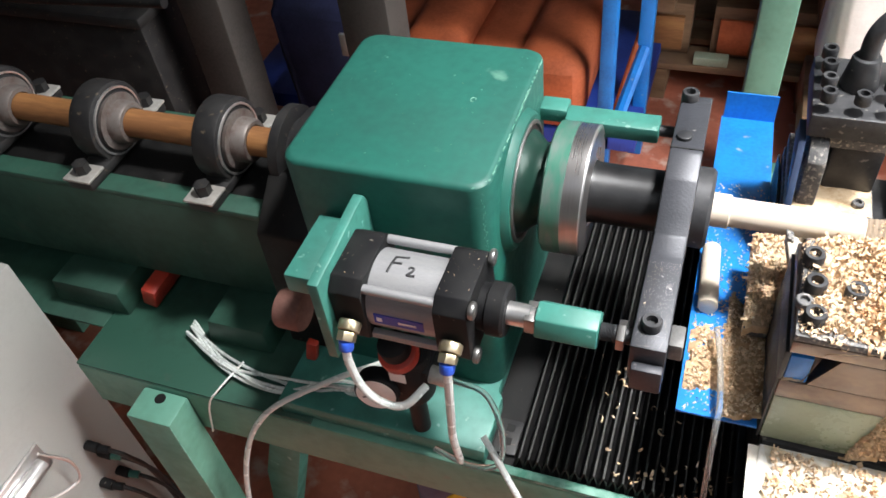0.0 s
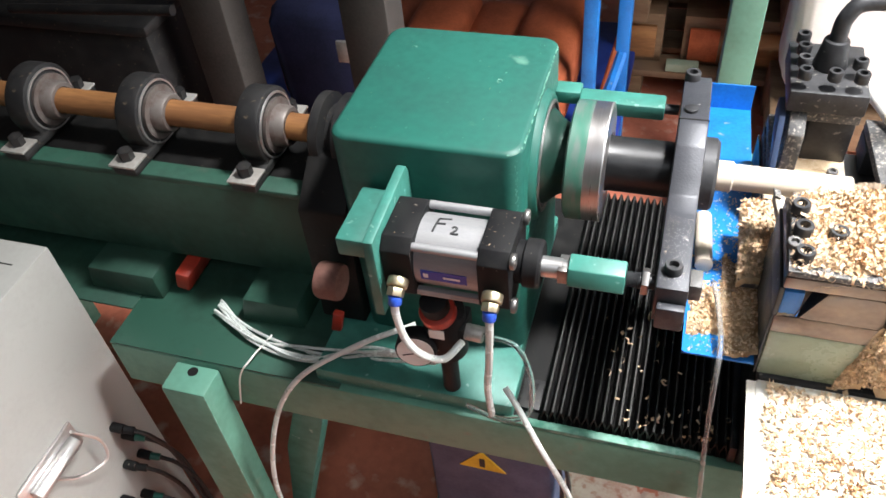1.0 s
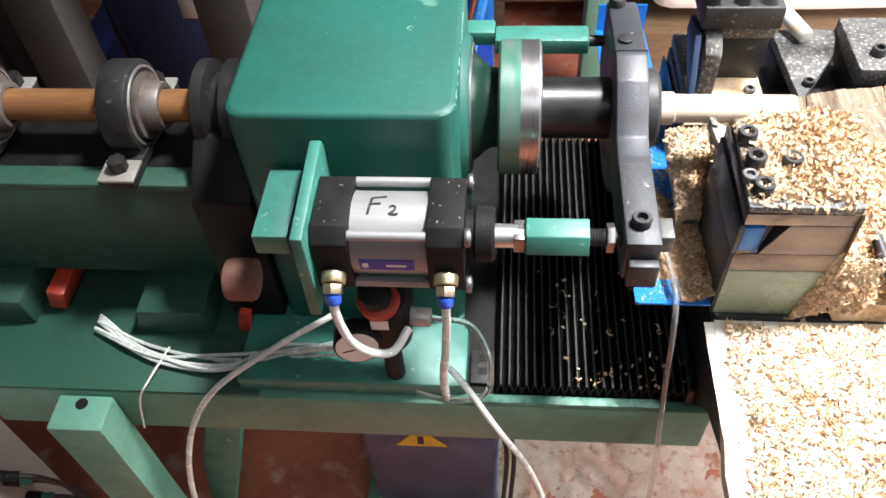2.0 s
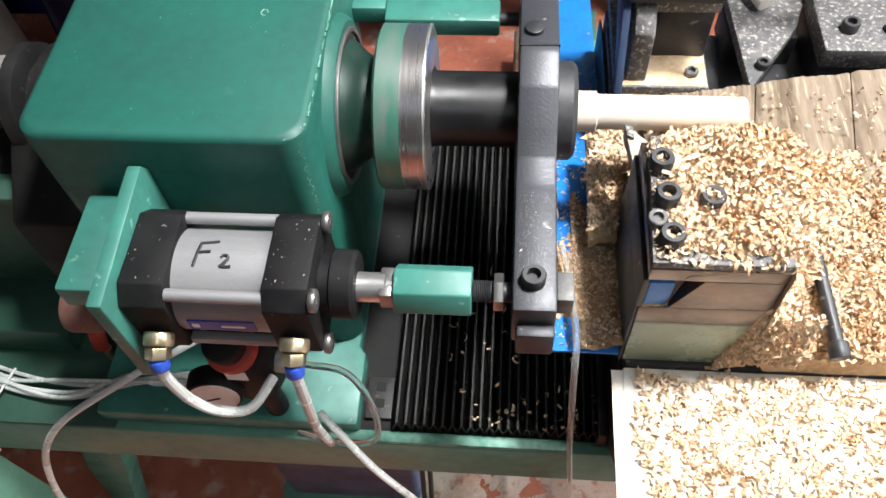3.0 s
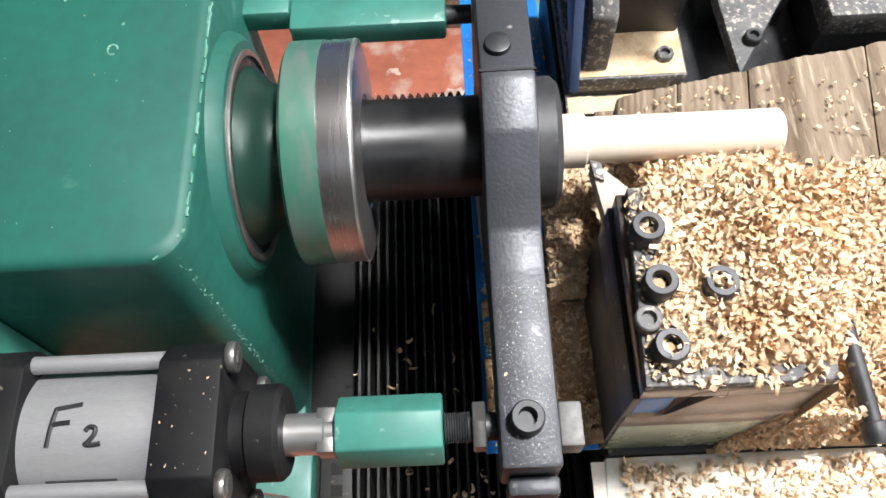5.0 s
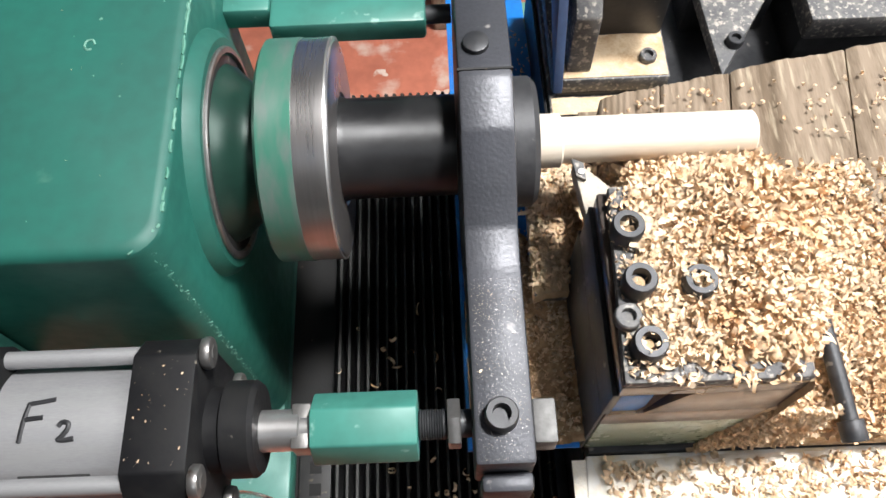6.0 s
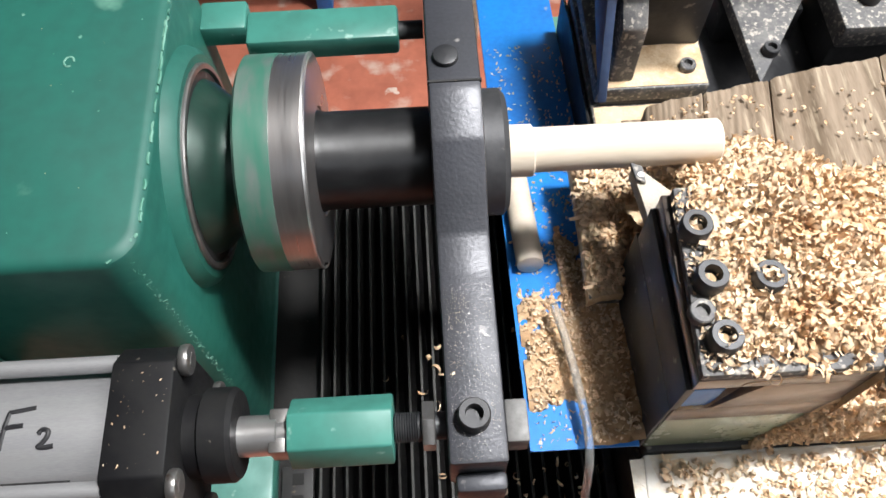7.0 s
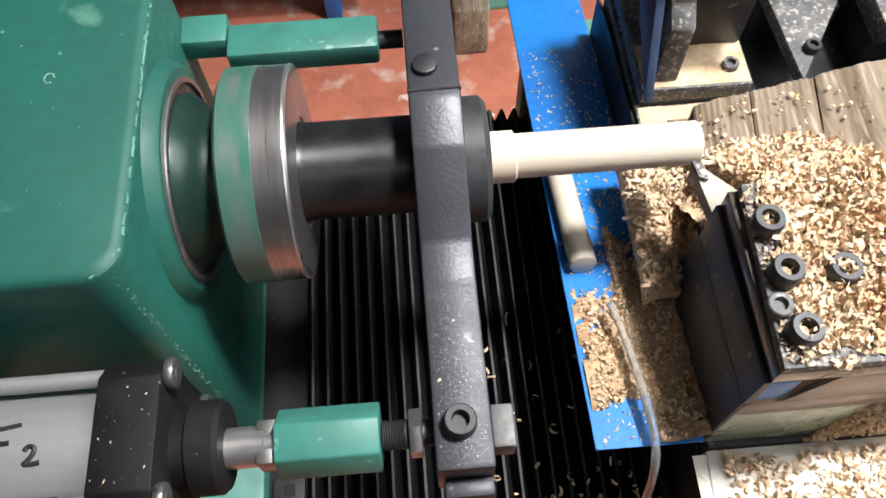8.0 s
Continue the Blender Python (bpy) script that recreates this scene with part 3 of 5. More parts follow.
def air_cylinder():
    t = thing("air_cylinder", -0.075, -0.036, -0.085, "grey aluminium air cylinder with black square end caps", "air cylinder")
    c = 0.014

    def cap(x0, x1):
        y0, y1, z0, z1 = -0.083, 0.011, -0.083, 0.011
        return prism([(y0 + c, z0), (y1 - c, z0), (y1, z0 + c), (y1, z1 - c), (y1 - c, z1), (y0 + c, z1), (y0, z1 - c), (y0, z0 + c)], "x", x0, x1, 0.0015)
    part("rear_cap", cap(-0.152, -0.1155), CAP_BLACK, t)
    front = part("front_cap", cap(-0.0385, -0.002), CAP_BLACK, t)
    part("barrel", turned([(-0.1155, 0), (-0.1155, 0.0425), (-0.0385, 0.0425), (-0.0385, 0)], 96, -0.036, -0.036), ALU, t, "brushed grey aluminium barrel")
    part("side_rib", box(-0.1155, -0.0385, -0.0775, -0.0695, -0.0700, -0.0660, 0.001), ALU, t)
    for y in (0.0005, -0.0725):
        for z in (0.0005, -0.0725):
            part("tie_rod", rod((-0.1155, y, z), (-0.0385, y, z), 0.0052, 16), ALU, t)
            n = part("tie_nut", rod((-0.002, y, z), (0.0045, y, z), 0.0096, 20, bevel=0.002), STEEL, t, "dull steel round tie-rod nut")
            part("nut_socket", rod((0.0043, y, z), (0.0050, y, z), 0.0045, 6), STEEL, n)
    part("nose", turned([(-0.002, 0), (-0.002, 0.0255), (0.006, 0.0255), (0.008, 0.0290), (0.024, 0.0290), (0.027, 0.0265), (0.027, 0)], 40, -0.036, -0.036), CAP_BLACK, t, "black cylinder nose")
    part("piston_rod", turned([(0.027, 0), (0.027, 0.0125), (0.050, 0.0125), (0.051, 0.0115), (0.058, 0.0115), (0.058, 0)], 32, -0.038, -0.036), CHROME, t, "bright chromed piston rod")
    part("rod_flat", box(0.046, 0.0575, -0.0515, -0.0245, -0.0465, -0.0255, 0.001), STEEL, t)
    hexa = [(-0.038 + 0.0215 * math.cos(radians(60 * k + 12)), -0.036 + 0.0215 * math.sin(radians(60 * k + 12))) for k in range(6)]
    part("hex_coupling", prism(hexa, "x", 0.058, 0.121, 0.0015), TEAL, t, "light green painted hexagon coupling")
    prof = [(0.121, 0)]
    for k in range(10):
        prof += [(0.1215 + 0.0015 * k, 0.0085), (0.12225 + 0.0015 * k, 0.0095)]
    prof += [(0.138, 0.0085), (0.153, 0.0085), (0.153, 0)]
    part("stud", turned(prof, 24, -0.038, -0.036), BLACK_METAL, t, "black threaded stud")
    part("lock_nut", rod((0.1385, -0.038, -0.036), (0.1465, -0.038, -0.036), 0.0155, 6, bevel=0.001), STEEL, t)
    part("nameplate", box(-0.107, -0.052, -0.0792, -0.0770, -0.0435, -0.0295), LABEL_BLUE, t, "blue printed maker's label")
    part("nameplate_bar", box(-0.080, -0.060, -0.0796, -0.07925, -0.0385, -0.0355), WHITE, t, "pale bar of unreadable print")
    part("nameplate_mark", box(-0.104, -0.098, -0.0796, -0.07925, -0.040, -0.034), WHITE, t, "pale square mark")
    part("print_line", box(-0.100, -0.060, -0.0668, -0.0650, -0.0068, -0.0045), CAST, t, "dark bar of unreadable print")
    strokes = [[(0.0022, 0.0185), (0.001, 0.009), (-0.0008, -0.003)], [(0.0018, 0.0182), (0.009, 0.0192), (0.0165, 0.0205)], [(0.001, 0.0092), (0.006, 0.0098), (0.0115, 0.0102)]]
    marker_stroke("marker_letter", strokes, -0.0975, -0.0455, t, "handwritten black marker letter F")
    marker_stroke("marker_digit", [[(0.0, 0.0070), (0.0022, 0.0092), (0.0055, 0.0082), (0.0050, 0.0048), (0.0018, 0.0012), (0.0004, 0.0), (0.004, -0.0004), (0.0090, 0.0002)]], -0.0768, -0.0475, t, "handwritten black marker digit 2")
    for x0, x1, n in ((-0.15, -0.118, 12), (-0.036, -0.004, 44)):
        tagged(part("dust", specks(n, x0, x1, -0.066, -0.004, 0.0112, 0.00015, 0.0010, n), SHAVING, t, "fine wood dust on the cap"), kind="stuff")
    for x in (-0.1335, -0.0205):
        f = part("fitting", rod((x, -0.0825, -0.045), (x, -0.0935, -0.050), 0.0125, 24, bevel=0.002), BRASS, t, "nickel plated push-in air fitting")
        part("hex_body", rod((x, -0.0935, -0.050), (x, -0.102, -0.056), 0.0105, 6, bevel=0.001), BRASS, f)
        part("collar", rod((x, -0.101, -0.055), (x, -0.105, -0.066), 0.0082, 20, bevel=0.001), BLUE_PLASTIC, f, "blue release collar")
    MOVING.append((t, None))
    a = single("air_hose", hose([(-0.1335, -0.105, -0.064), (-0.1335, -0.1075, -0.085), (-0.126, -0.109, -0.125), (-0.108, -0.108, -0.152), (-0.084, -0.098, -0.166), (-0.070, -0.065, -0.170)], 0.0050), TUBE, "milky clear air hose looping below the cylinder", "air hose", -0.1335, -0.105, -0.064, "air hoses")
    b = single("air_hose", hose([(-0.0205, -0.105, -0.064), (-0.0205, -0.107, -0.09), (-0.024, -0.106, -0.15), (-0.030, -0.098, -0.215), (-0.030, -0.088, -0.285)], 0.0048), TUBE, "milky clear air hose hanging below the cylinder", "air hose", -0.0205, -0.105, -0.064, "air hoses")
    MOVING.append((a, None))
    MOVING.append((b, None))


def pressure_regulator():
    t = thing("pressure_regulator", -0.105, -0.045, -0.30, "black air pressure regulator with a red ring and dial gauge", "regulator")
    part("body", rod((-0.098, -0.045, -0.215), (-0.098, -0.045, -0.135), 0.028, 28, bevel=0.004), CAP_BLACK, t)
    part("stem", rod((-0.098, -0.045, -0.2998), (-0.098, -0.045, -0.2145), 0.012, 16), CAP_BLACK, t, "black stem")
    part("lock_ring", rod((-0.100, -0.055, -0.134), (-0.101, -0.060, -0.118), 0.0235, 28, bevel=0.003), RED, t, "red lock ring")
    part("label", box(-0.110, -0.090, -0.0742, -0.0732, -0.160, -0.144), WHITE, t, "small white label")
    part("knob", rod((-0.101, -0.060, -0.1175), (-0.102, -0.066, -0.096), 0.018, 24, bevel=0.003), CAP_BLACK, t, "black adjusting knob")
    part("outlet", rod((-0.072, -0.05, -0.165), (-0.045, -0.052, -0.165), 0.011, 20, bevel=0.002), PLATE_PALE, t, "pale outlet fitting")
    part("port_block", box(-0.12, -0.068, -0.062, -0.02, -0.18, -0.15, 0.003), CAP_BLACK, t)
    d = Vector((0.12, -0.98, 0.10)).normalized()
    c = Vector((-0.128, -0.084, -0.183))
    g = part("gauge_case", rod(c - d * 0.022, c, 0.0275, 36, bevel=0.002), CAP_BLACK, t, "black gauge case")
    part("dial", rod(c - d * 0.001, c + d * 0.0008, 0.0245, 36), WHITE, g, "white gauge dial")
    s = d.cross(Vector((0, 0, 1))).normalized()
    part("needle", rod(c + d * 0.0012 - s * 0.006, c + d * 0.0012 + s * 0.017 + d.cross(s) * 0.006, 0.0008, 6), INK, g, "black needle")
    MOVING.append((t, None))


def shift_yoke():
    t = thing("shift_yoke", 0.17, 0.10, -0.115, "dark grey hammered steel yoke bar across the spindle sleeve", "yoke")
    prof = [(-0.068, -0.010), (0.052, -0.010), (0.078, -0.006), (0.100, 0.010), (0.128, 0.030), (0.160, 0.040), (0.168, 0.0405), (0.262, 0.032), (0.284, 0.024), (0.286, -0.050), (0.262, -0.075), (0.235, -0.100), (0.200, -0.117),
            (0.160, -0.122), (0.120, -0.117), (0.085, -0.098), (0.062, -0.073), (0.048, -0.064), (-0.068, -0.064)]
    part("bar", prism(prof, "x", 0.1535, 0.1880, 0.0025), YOKE, t)
    part("low_screw", socket_screw(0.1695, -0.0413, -0.0118, 0.0098, 0.0125), BLACK_METAL, t, "black socket screw")
    part("mid_screw", rod((0.166, 0.186, 0.036), (0.166, 0.186, 0.0435), 0.0085, 20, bevel=0.001), BLACK_METAL, t, "dark round screw head")
    part("far_screw", socket_screw(0.163, 0.266, 0.029, 0.0098, 0.0135), BLACK_METAL, t, "black socket screw")
    part("seam", box(0.1531, 0.1884, 0.165, 0.1666, 0.0385, 0.0412), CAST, t, "joint across the yoke")
    part("key", box(0.188, 0.2015, -0.056, -0.030, -0.036, -0.0135, 0.0015), KEY_STEEL, t, "dull bare steel key plate")
    part("foot", box(0.157, 0.1875, -0.080, -0.0685, -0.064, -0.030, 0.003), YOKE, t)
    part("collar", turned([(0.188, 0.024), (0.188, 0.046), (0.203, 0.046), (0.207, 0.042), (0.207, 0.024), (0.188, 0.024)], 48), BLACK_METAL, t, "black spindle collar")
    tagged(part("dust", specks(1300, 0.156, 0.1855, -0.066, 0.045, -0.0098, 0.0001, 0.00032, 31), PALE_SHEET, t, "fine wood dust on the bar"), kind="stuff")
    tagged(part("dust_patch", specks(3, 0.157, 0.185, -0.03, 0.045, -0.0097, 0.0006, 0.0016, 32), PALE_SHEET, t, "small wood flakes on the bar"), kind="stuff")
    MOVING.append((t, None))


def chuck():
    t = thing("collet_chuck", 0.05, AX_Y, AX_Z, "spinning steel chuck with a worn green rim and black sleeve", "chuck")
    part("neck", turned([(-0.0042, 0), (-0.0042, 0.063), (0.002, 0.060), (0.010, 0.052), (0.018, 0.047), (0.0265, 0.046), (0.0265, 0)], 48), NECK, t, "dark green spindle neck")
    part("green_rim", turned([(0.0265, 0), (0.0265, 0.074), (0.029, 0.078), (0.051, 0.078), (0.049, 0)], 72), DISC_GREEN, t, "worn green painted rim")
    part("steel_rim", turned([(0.051, 0), (0.051, 0.0775), (0.071, 0.0775), (0.0735, 0.075), (0.0745, 0.070), (0.0745, 0.040), (0.0735, 0.039), (0.0735, 0)], 96), RIM_STEEL, t, "bare turned steel rim")
    part("bright_edge", turned([(0.0708, 0.0772), (0.0712, 0.0780), (0.0726, 0.0777), (0.0728, 0.0766), (0.0708, 0.0772)], 96), CHROME, t, "bright polished edge of the rim")
    part("sleeve", turned([(0.0735, 0), (0.0735, 0.037), (0.078, 0.0355), (0.1534, 0.0355), (0.1534, 0)], 48), SLEEVE, t, "black oiled sleeve")
    w = thing("wooden_workpiece", 0.28, AX_Y, AX_Z, "pale freshly turned wooden round with a thicker shoulder", "wooden rod")
    part("turned_length", turned([(0.2255, 0), (0.2255, 0.0165), (0.3615, 0.0162), (0.363, 0.0145), (0.363, 0)], 40), WOOD, w)
    part("shoulder", turned([(0.2065, 0), (0.2065, 0.0192), (0.2262, 0.0192), (0.2275, 0.0172), (0.2275, 0)], 40), WOOD, w)
    MOVING.append((t, "spin"))
    MOVING.append((w, "spin"))


# ---- bellows ----
FOLDS = 22
FOLD_L, FOLD_R = 0.030, 0.236


def bellows():
    t = thing("bellows_cover", 0.12, 0.165, -0.329, "black folded rubber bellows over the slideway", "bellows")
    part("underlay", box(-0.20, 0.2455, -0.058, 0.402, -0.329, -0.3265), RUBBER, t, "black cloth under the folds", False)
    w = (FOLD_R - FOLD_L) / FOLDS
    h = 0.026
    o = ORIGIN[t.name]
    base = None
    for k in range(FOLDS):
        x = FOLD_L + w * (k + 0.5) - o.x
        if base is None:
            e = 0.0012
            b = prism([(-0.0085, -h), (-0.0085 + 2.4 * e, -h), (0, -2.4 * e), (0.0085 - 2.4 * e, -h), (0.0085, -h), (0.0012, 0), (-0.0012, 0)], "y", -0.058 - o.y, 0.402 - o.y)
            me = bpy.data.meshes.new("fold")
            b.to_mesh(me)
            b.free()
            me.materials.append(RUBBER)
            me.materials.append(RUBBER_HIGHLIGHT)
            # Only the crest faces take the highlight grey.
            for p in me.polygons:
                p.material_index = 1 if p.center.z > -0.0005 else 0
            base = me
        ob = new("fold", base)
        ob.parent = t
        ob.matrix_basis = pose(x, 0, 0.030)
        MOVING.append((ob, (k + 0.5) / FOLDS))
    plate = part("end_bracket", box(-0.004, 0.026, -0.046, 0.004, -0.3262, -0.3190, 0.001), CAST, t, "dark grey end bracket with square holes")
    MOVING.append((plate, None))
    for y in (-0.034, -0.014):
        part("square_hole", box(0.006, 0.017, y, y + 0.011, -0.3192, -0.3186), RUBBER, plate, "dark square hole")
    # the fixed end
    part("end_frame", box(0.236, 0.2455, -0.062, 0.4045, -0.329, -0.295, 0.001), BLACK_METAL, t)


# ---- chute, tools and dust ----
def surface(x0, x1, y0, y1, height, nx, ny, skirt=0.0):
    """A sheet of terrain with its rim drawn down."""
    b = bmesh.new()
    g = [[b.verts.new((x0 + (x1 - x0) * i / nx, y0 + (y1 - y0) * j / ny, height(x0 + (x1 - x0) * i / nx, y0 + (y1 - y0) * j / ny))) for j in range(ny + 1)] for i in range(nx + 1)]
    for i in range(nx):
        for j in range(ny):
            b.faces.new((g[i][j], g[i + 1][j], g[i + 1][j + 1], g[i][j + 1]))
    rim = [g[i][0] for i in range(nx + 1)] + [g[nx][j] for j in range(1, ny + 1)] + [g[i][ny] for i in range(nx - 1, -1, -1)] + [g[0][j] for j in range(ny - 1, 0, -1)]
    if skirt:
        low = [b.verts.new((v.co.x, v.co.y, v.co.z - skirt)) for v in rim]
        for i in range(len(rim)):
            j = (i + 1) % len(rim)
            b.faces.new((rim[i], low[i], low[j], rim[j]))
    bmesh.ops.recalc_face_normals(b, faces=b.faces[:])
    return b


def shavings(name, count, x0, x1, y0, y1, height, keep, label, seed, size=(0.009, 0.024)):
    """Many small curled chips lying on a surface, as one mesh."""
    r = np.random.default_rng(seed)
    verts, faces = [], []
    made = 0
    while made < count:
        x, y = r.uniform(x0, x1), r.uniform(y0, y1)
        if r.random() > keep(x, y):
            made += 1
            continue
        z = height(x, y)
        length, wide, bend = r.uniform(*size), r.uniform(0.0016, 0.0042), r.uniform(2.4, 6.6)
        rad = length / bend
        drift = r.uniform(-0.003, 0.003)
        m = np.array(Euler((r.uniform(-1.2, 1.2), r.uniform(-0.9, 0.9), r.uniform(0, 6.28))).to_matrix())
        n = 7
        o = len(verts)
        for k in range(n):
            a = bend * (k / (n - 1) - 0.5)
            for s in (-0.5, 0.5):
                p = m @ np.array((rad * math.sin(a), s * wide * (1 - 0.3 * abs(2 * k / (n - 1) - 1)) + drift * k / n, rad * (math.cos(a) - 1) * (1 if made % 3 else -1) + 0.001))
                verts.append((x + p[0], y + p[1], z + p[2] + 0.0018))
        for k in range(n - 1):
            q = o + 2 * k
            faces.append((q, q + 2, q + 3, q + 1))
        made += 1
    me = bpy.data.meshes.new(name)
    me.from_pydata(verts, [], faces)
    me.materials.append(SHAVING)
    me.shade_smooth()
    ob = new(name, me)
    ob.matrix_basis = pose(0, 0, Z0)
    return tagged(ob, label, "wood shavings", kind="stuff")


def hills(x, y, s=55.0):
    return noise.noise(Vector((x * s, y * s, 0.3))) * 0.5 + noise.noise(Vector((x * s * 2.7, y * s * 2.7, 1.7))) * 0.3


def chute_z(y):
    return -0.156 - (y + 0.031) * 0.15


def chute():
    t = thing("chip_chute", 0.2, 0.25, -0.26, "blue painted sheet steel chip chute, dusted with sawdust", "chute")
    y0, y1 = -0.031, 0.62
    part("chute_floor", prism([(y0, chute_z(y0)), (y1, chute_z(y1)), (y1, chute_z(y1) - 0.003), (y0, chute_z(y0) - 0.003)], "x", 0.158, 0.2385), BLUE, t)
    part("chute_lip", prism([(y0, chute_z(y0) + 0.002), (y1, chute_z(y1) + 0.002), (y1, chute_z(y1) - 0.003), (y0, chute_z(y0) - 0.003)], "x", 0.1555, 0.1578), BLUE, t)
    part("chute_end", box(0.158, 0.2385, y1, y1 + 0.003, chute_z(y1) - 0.003, chute_z(y1) + 0.05), BLUE, t)
    # This wall is black to carry the shadow along the chute's right side.
    part("chute_wall", prism([(0.236, chute_z(0.236)), (0.44, chute_z(0.44)), (0.44, -0.172), (0.40, -0.160), (0.236, -0.150)], "x", 0.2387, 0.2412), CAST, t, "side beside the chute, blackened for the shadow there")
    part("stand", box(0.17, 0.25, 0.44, 0.47, FZ, chute_z(0.47) - 0.003, 0.002), GREEN_BED, t)

    def cover(x, y):
        """How thickly the dust lies: patchy, with a ragged rim, banked towards the post."""
        low = 0.012 if x < 0.203 else -0.045
        f = min((x - 0.157) / 0.012, (y - low) / 0.018, ((0.085 if x < 0.198 else 0.15) - y) / 0.03, 1.1) + 2.2 * hills(x, y, 34) + 0.8 * hills(x, y, 120) + (0.35 if x > 0.205 else 0.85)
        return max(0.0, min(1.0, f))

    def height(x, y):
        f = cover(x, y)
        return chute_z(y) - 0.0025 + f * (0.0065 + 0.005 * hills(x, y, 42) + 0.0025 * hills(x, y, 140) + 0.42 * max(0, x - 0.207) * max(0, min(1, (0.15 - y) / 0.06)))
    single("sawdust_layer", surface(0.1585, 0.2402, -0.0300, 0.24, height, 60, 150), SAWDUST_SHADED, "brown sawdust lying in the blue chute, shade in its colour", "sawdust", 0.2, 0.05, -0.16, kind="stuff")
    shavings("wood_shavings", 700, 0.163, 0.2385, -0.025, 0.22, height, lambda x, y: 0.9 if cover(x, y) > 0.4 else 0.15, "loose wood shavings in the chute", 2, (0.004, 0.012))
    shavings("wood_shavings", 1200, 0.163, 0.2395, -0.028, 0.22, lambda x, y: height(x, y) - 0.0006, lambda x, y: 1.0 if cover(x, y) > 0.5 else 0.1, "fine crumbs over the sawdust in the chute", 23, (0.0015, 0.005))
    shavings("wood_shavings", 800, 0.160, 0.2385, -0.029, 0.42, lambda x, y: max(height(x, y), chute_z(y)) - 0.001, lambda x, y: 1.0 - y, "fine wood chips strewn over the blue chute", 22, (0.0015, 0.004))
    single("wooden_offcut", rod((0.1735, 0.130, chute_z(0.13) + 0.0122), (0.1690, 0.245, chute_z(0.245) + 0.0122), 0.0118, 28, bevel=0.001), WOOD, "short pale wooden offcut lying in the chute", "wooden offcut", 0.17, 0.13, -0.17)


def right_base():
    t = thing("tool_pedestal", 0.6, 0.0, FZ, "black pedestal with a pale sheet top under the tool posts", "pedestal")
    part("apron", prism([(-0.42, -0.2), (0.42, -0.2), (0.42, -0.42), (0.0, -0.42), (-0.10, -0.272), (-0.22, -0.225), (-0.42, -0.215)], "x", 0.2465, 1.05, 0.003), CAST, t, "black sheet apron below the top")
    for x, y in ((0.66, -0.36), (0.98, -0.36), (0.66, 0.33), (0.98, 0.33)):
        part("leg", box(x, x + 0.07, y, y + 0.07, FZ, -0.4205 if y > 0 else -0.2155, 0.004), BLACK_METAL, t)
    part("sheet_top", prism([(0.236, -0.46), (1.08, -0.46), (1.08, -0.033), (0.246, -0.033), (0.240, -0.14), (0.230, -0.22)], "z", -0.1995, -0.181, 0.002), PALE_SHEET, t, "pale dusty sheet metal top")
    # Deck colour is black so the gaps between the tools read as shaded.
    part("rear_deck", box(0.2475, 1.05, -0.0325, 0.42, -0.1995, -0.176, 0.003), BLACK_METAL, t, "steel deck, blackened for the dark gaps between the tools")

    def height(x, y):
        f = max(0, min(1, (x - 0.246 - 0.02 * hills(x, y, 22)) / 0.02)) * max(0, min(1, (-0.034 - y - 0.006 * hills(x, y, 60)) / 0.008)) * max(0, min(1, (y + 0.30 + 0.05 * hills(x, 0.4, 20)) / 0.09))
        return -0.1825 + f * (0.004 + 0.006 * (hills(x, y, 45) + 0.35))
    single("sawdust_layer", surface(0.235, 0.75, -0.40, -0.036, height, 110, 80), DUST_COAT, "thin layer of pale sawdust on the sheet top", "sawdust", 0.5, -0.2, -0.18, kind="stuff")
    shavings("wood_shavings", 6500, 0.25, 0.74, -0.31, -0.04, height, lambda x, y: 1.0 if height(x, y) > -0.180 else 0.04, "scattered wood shavings on the pale sheet top", 4, (0.007, 0.019))


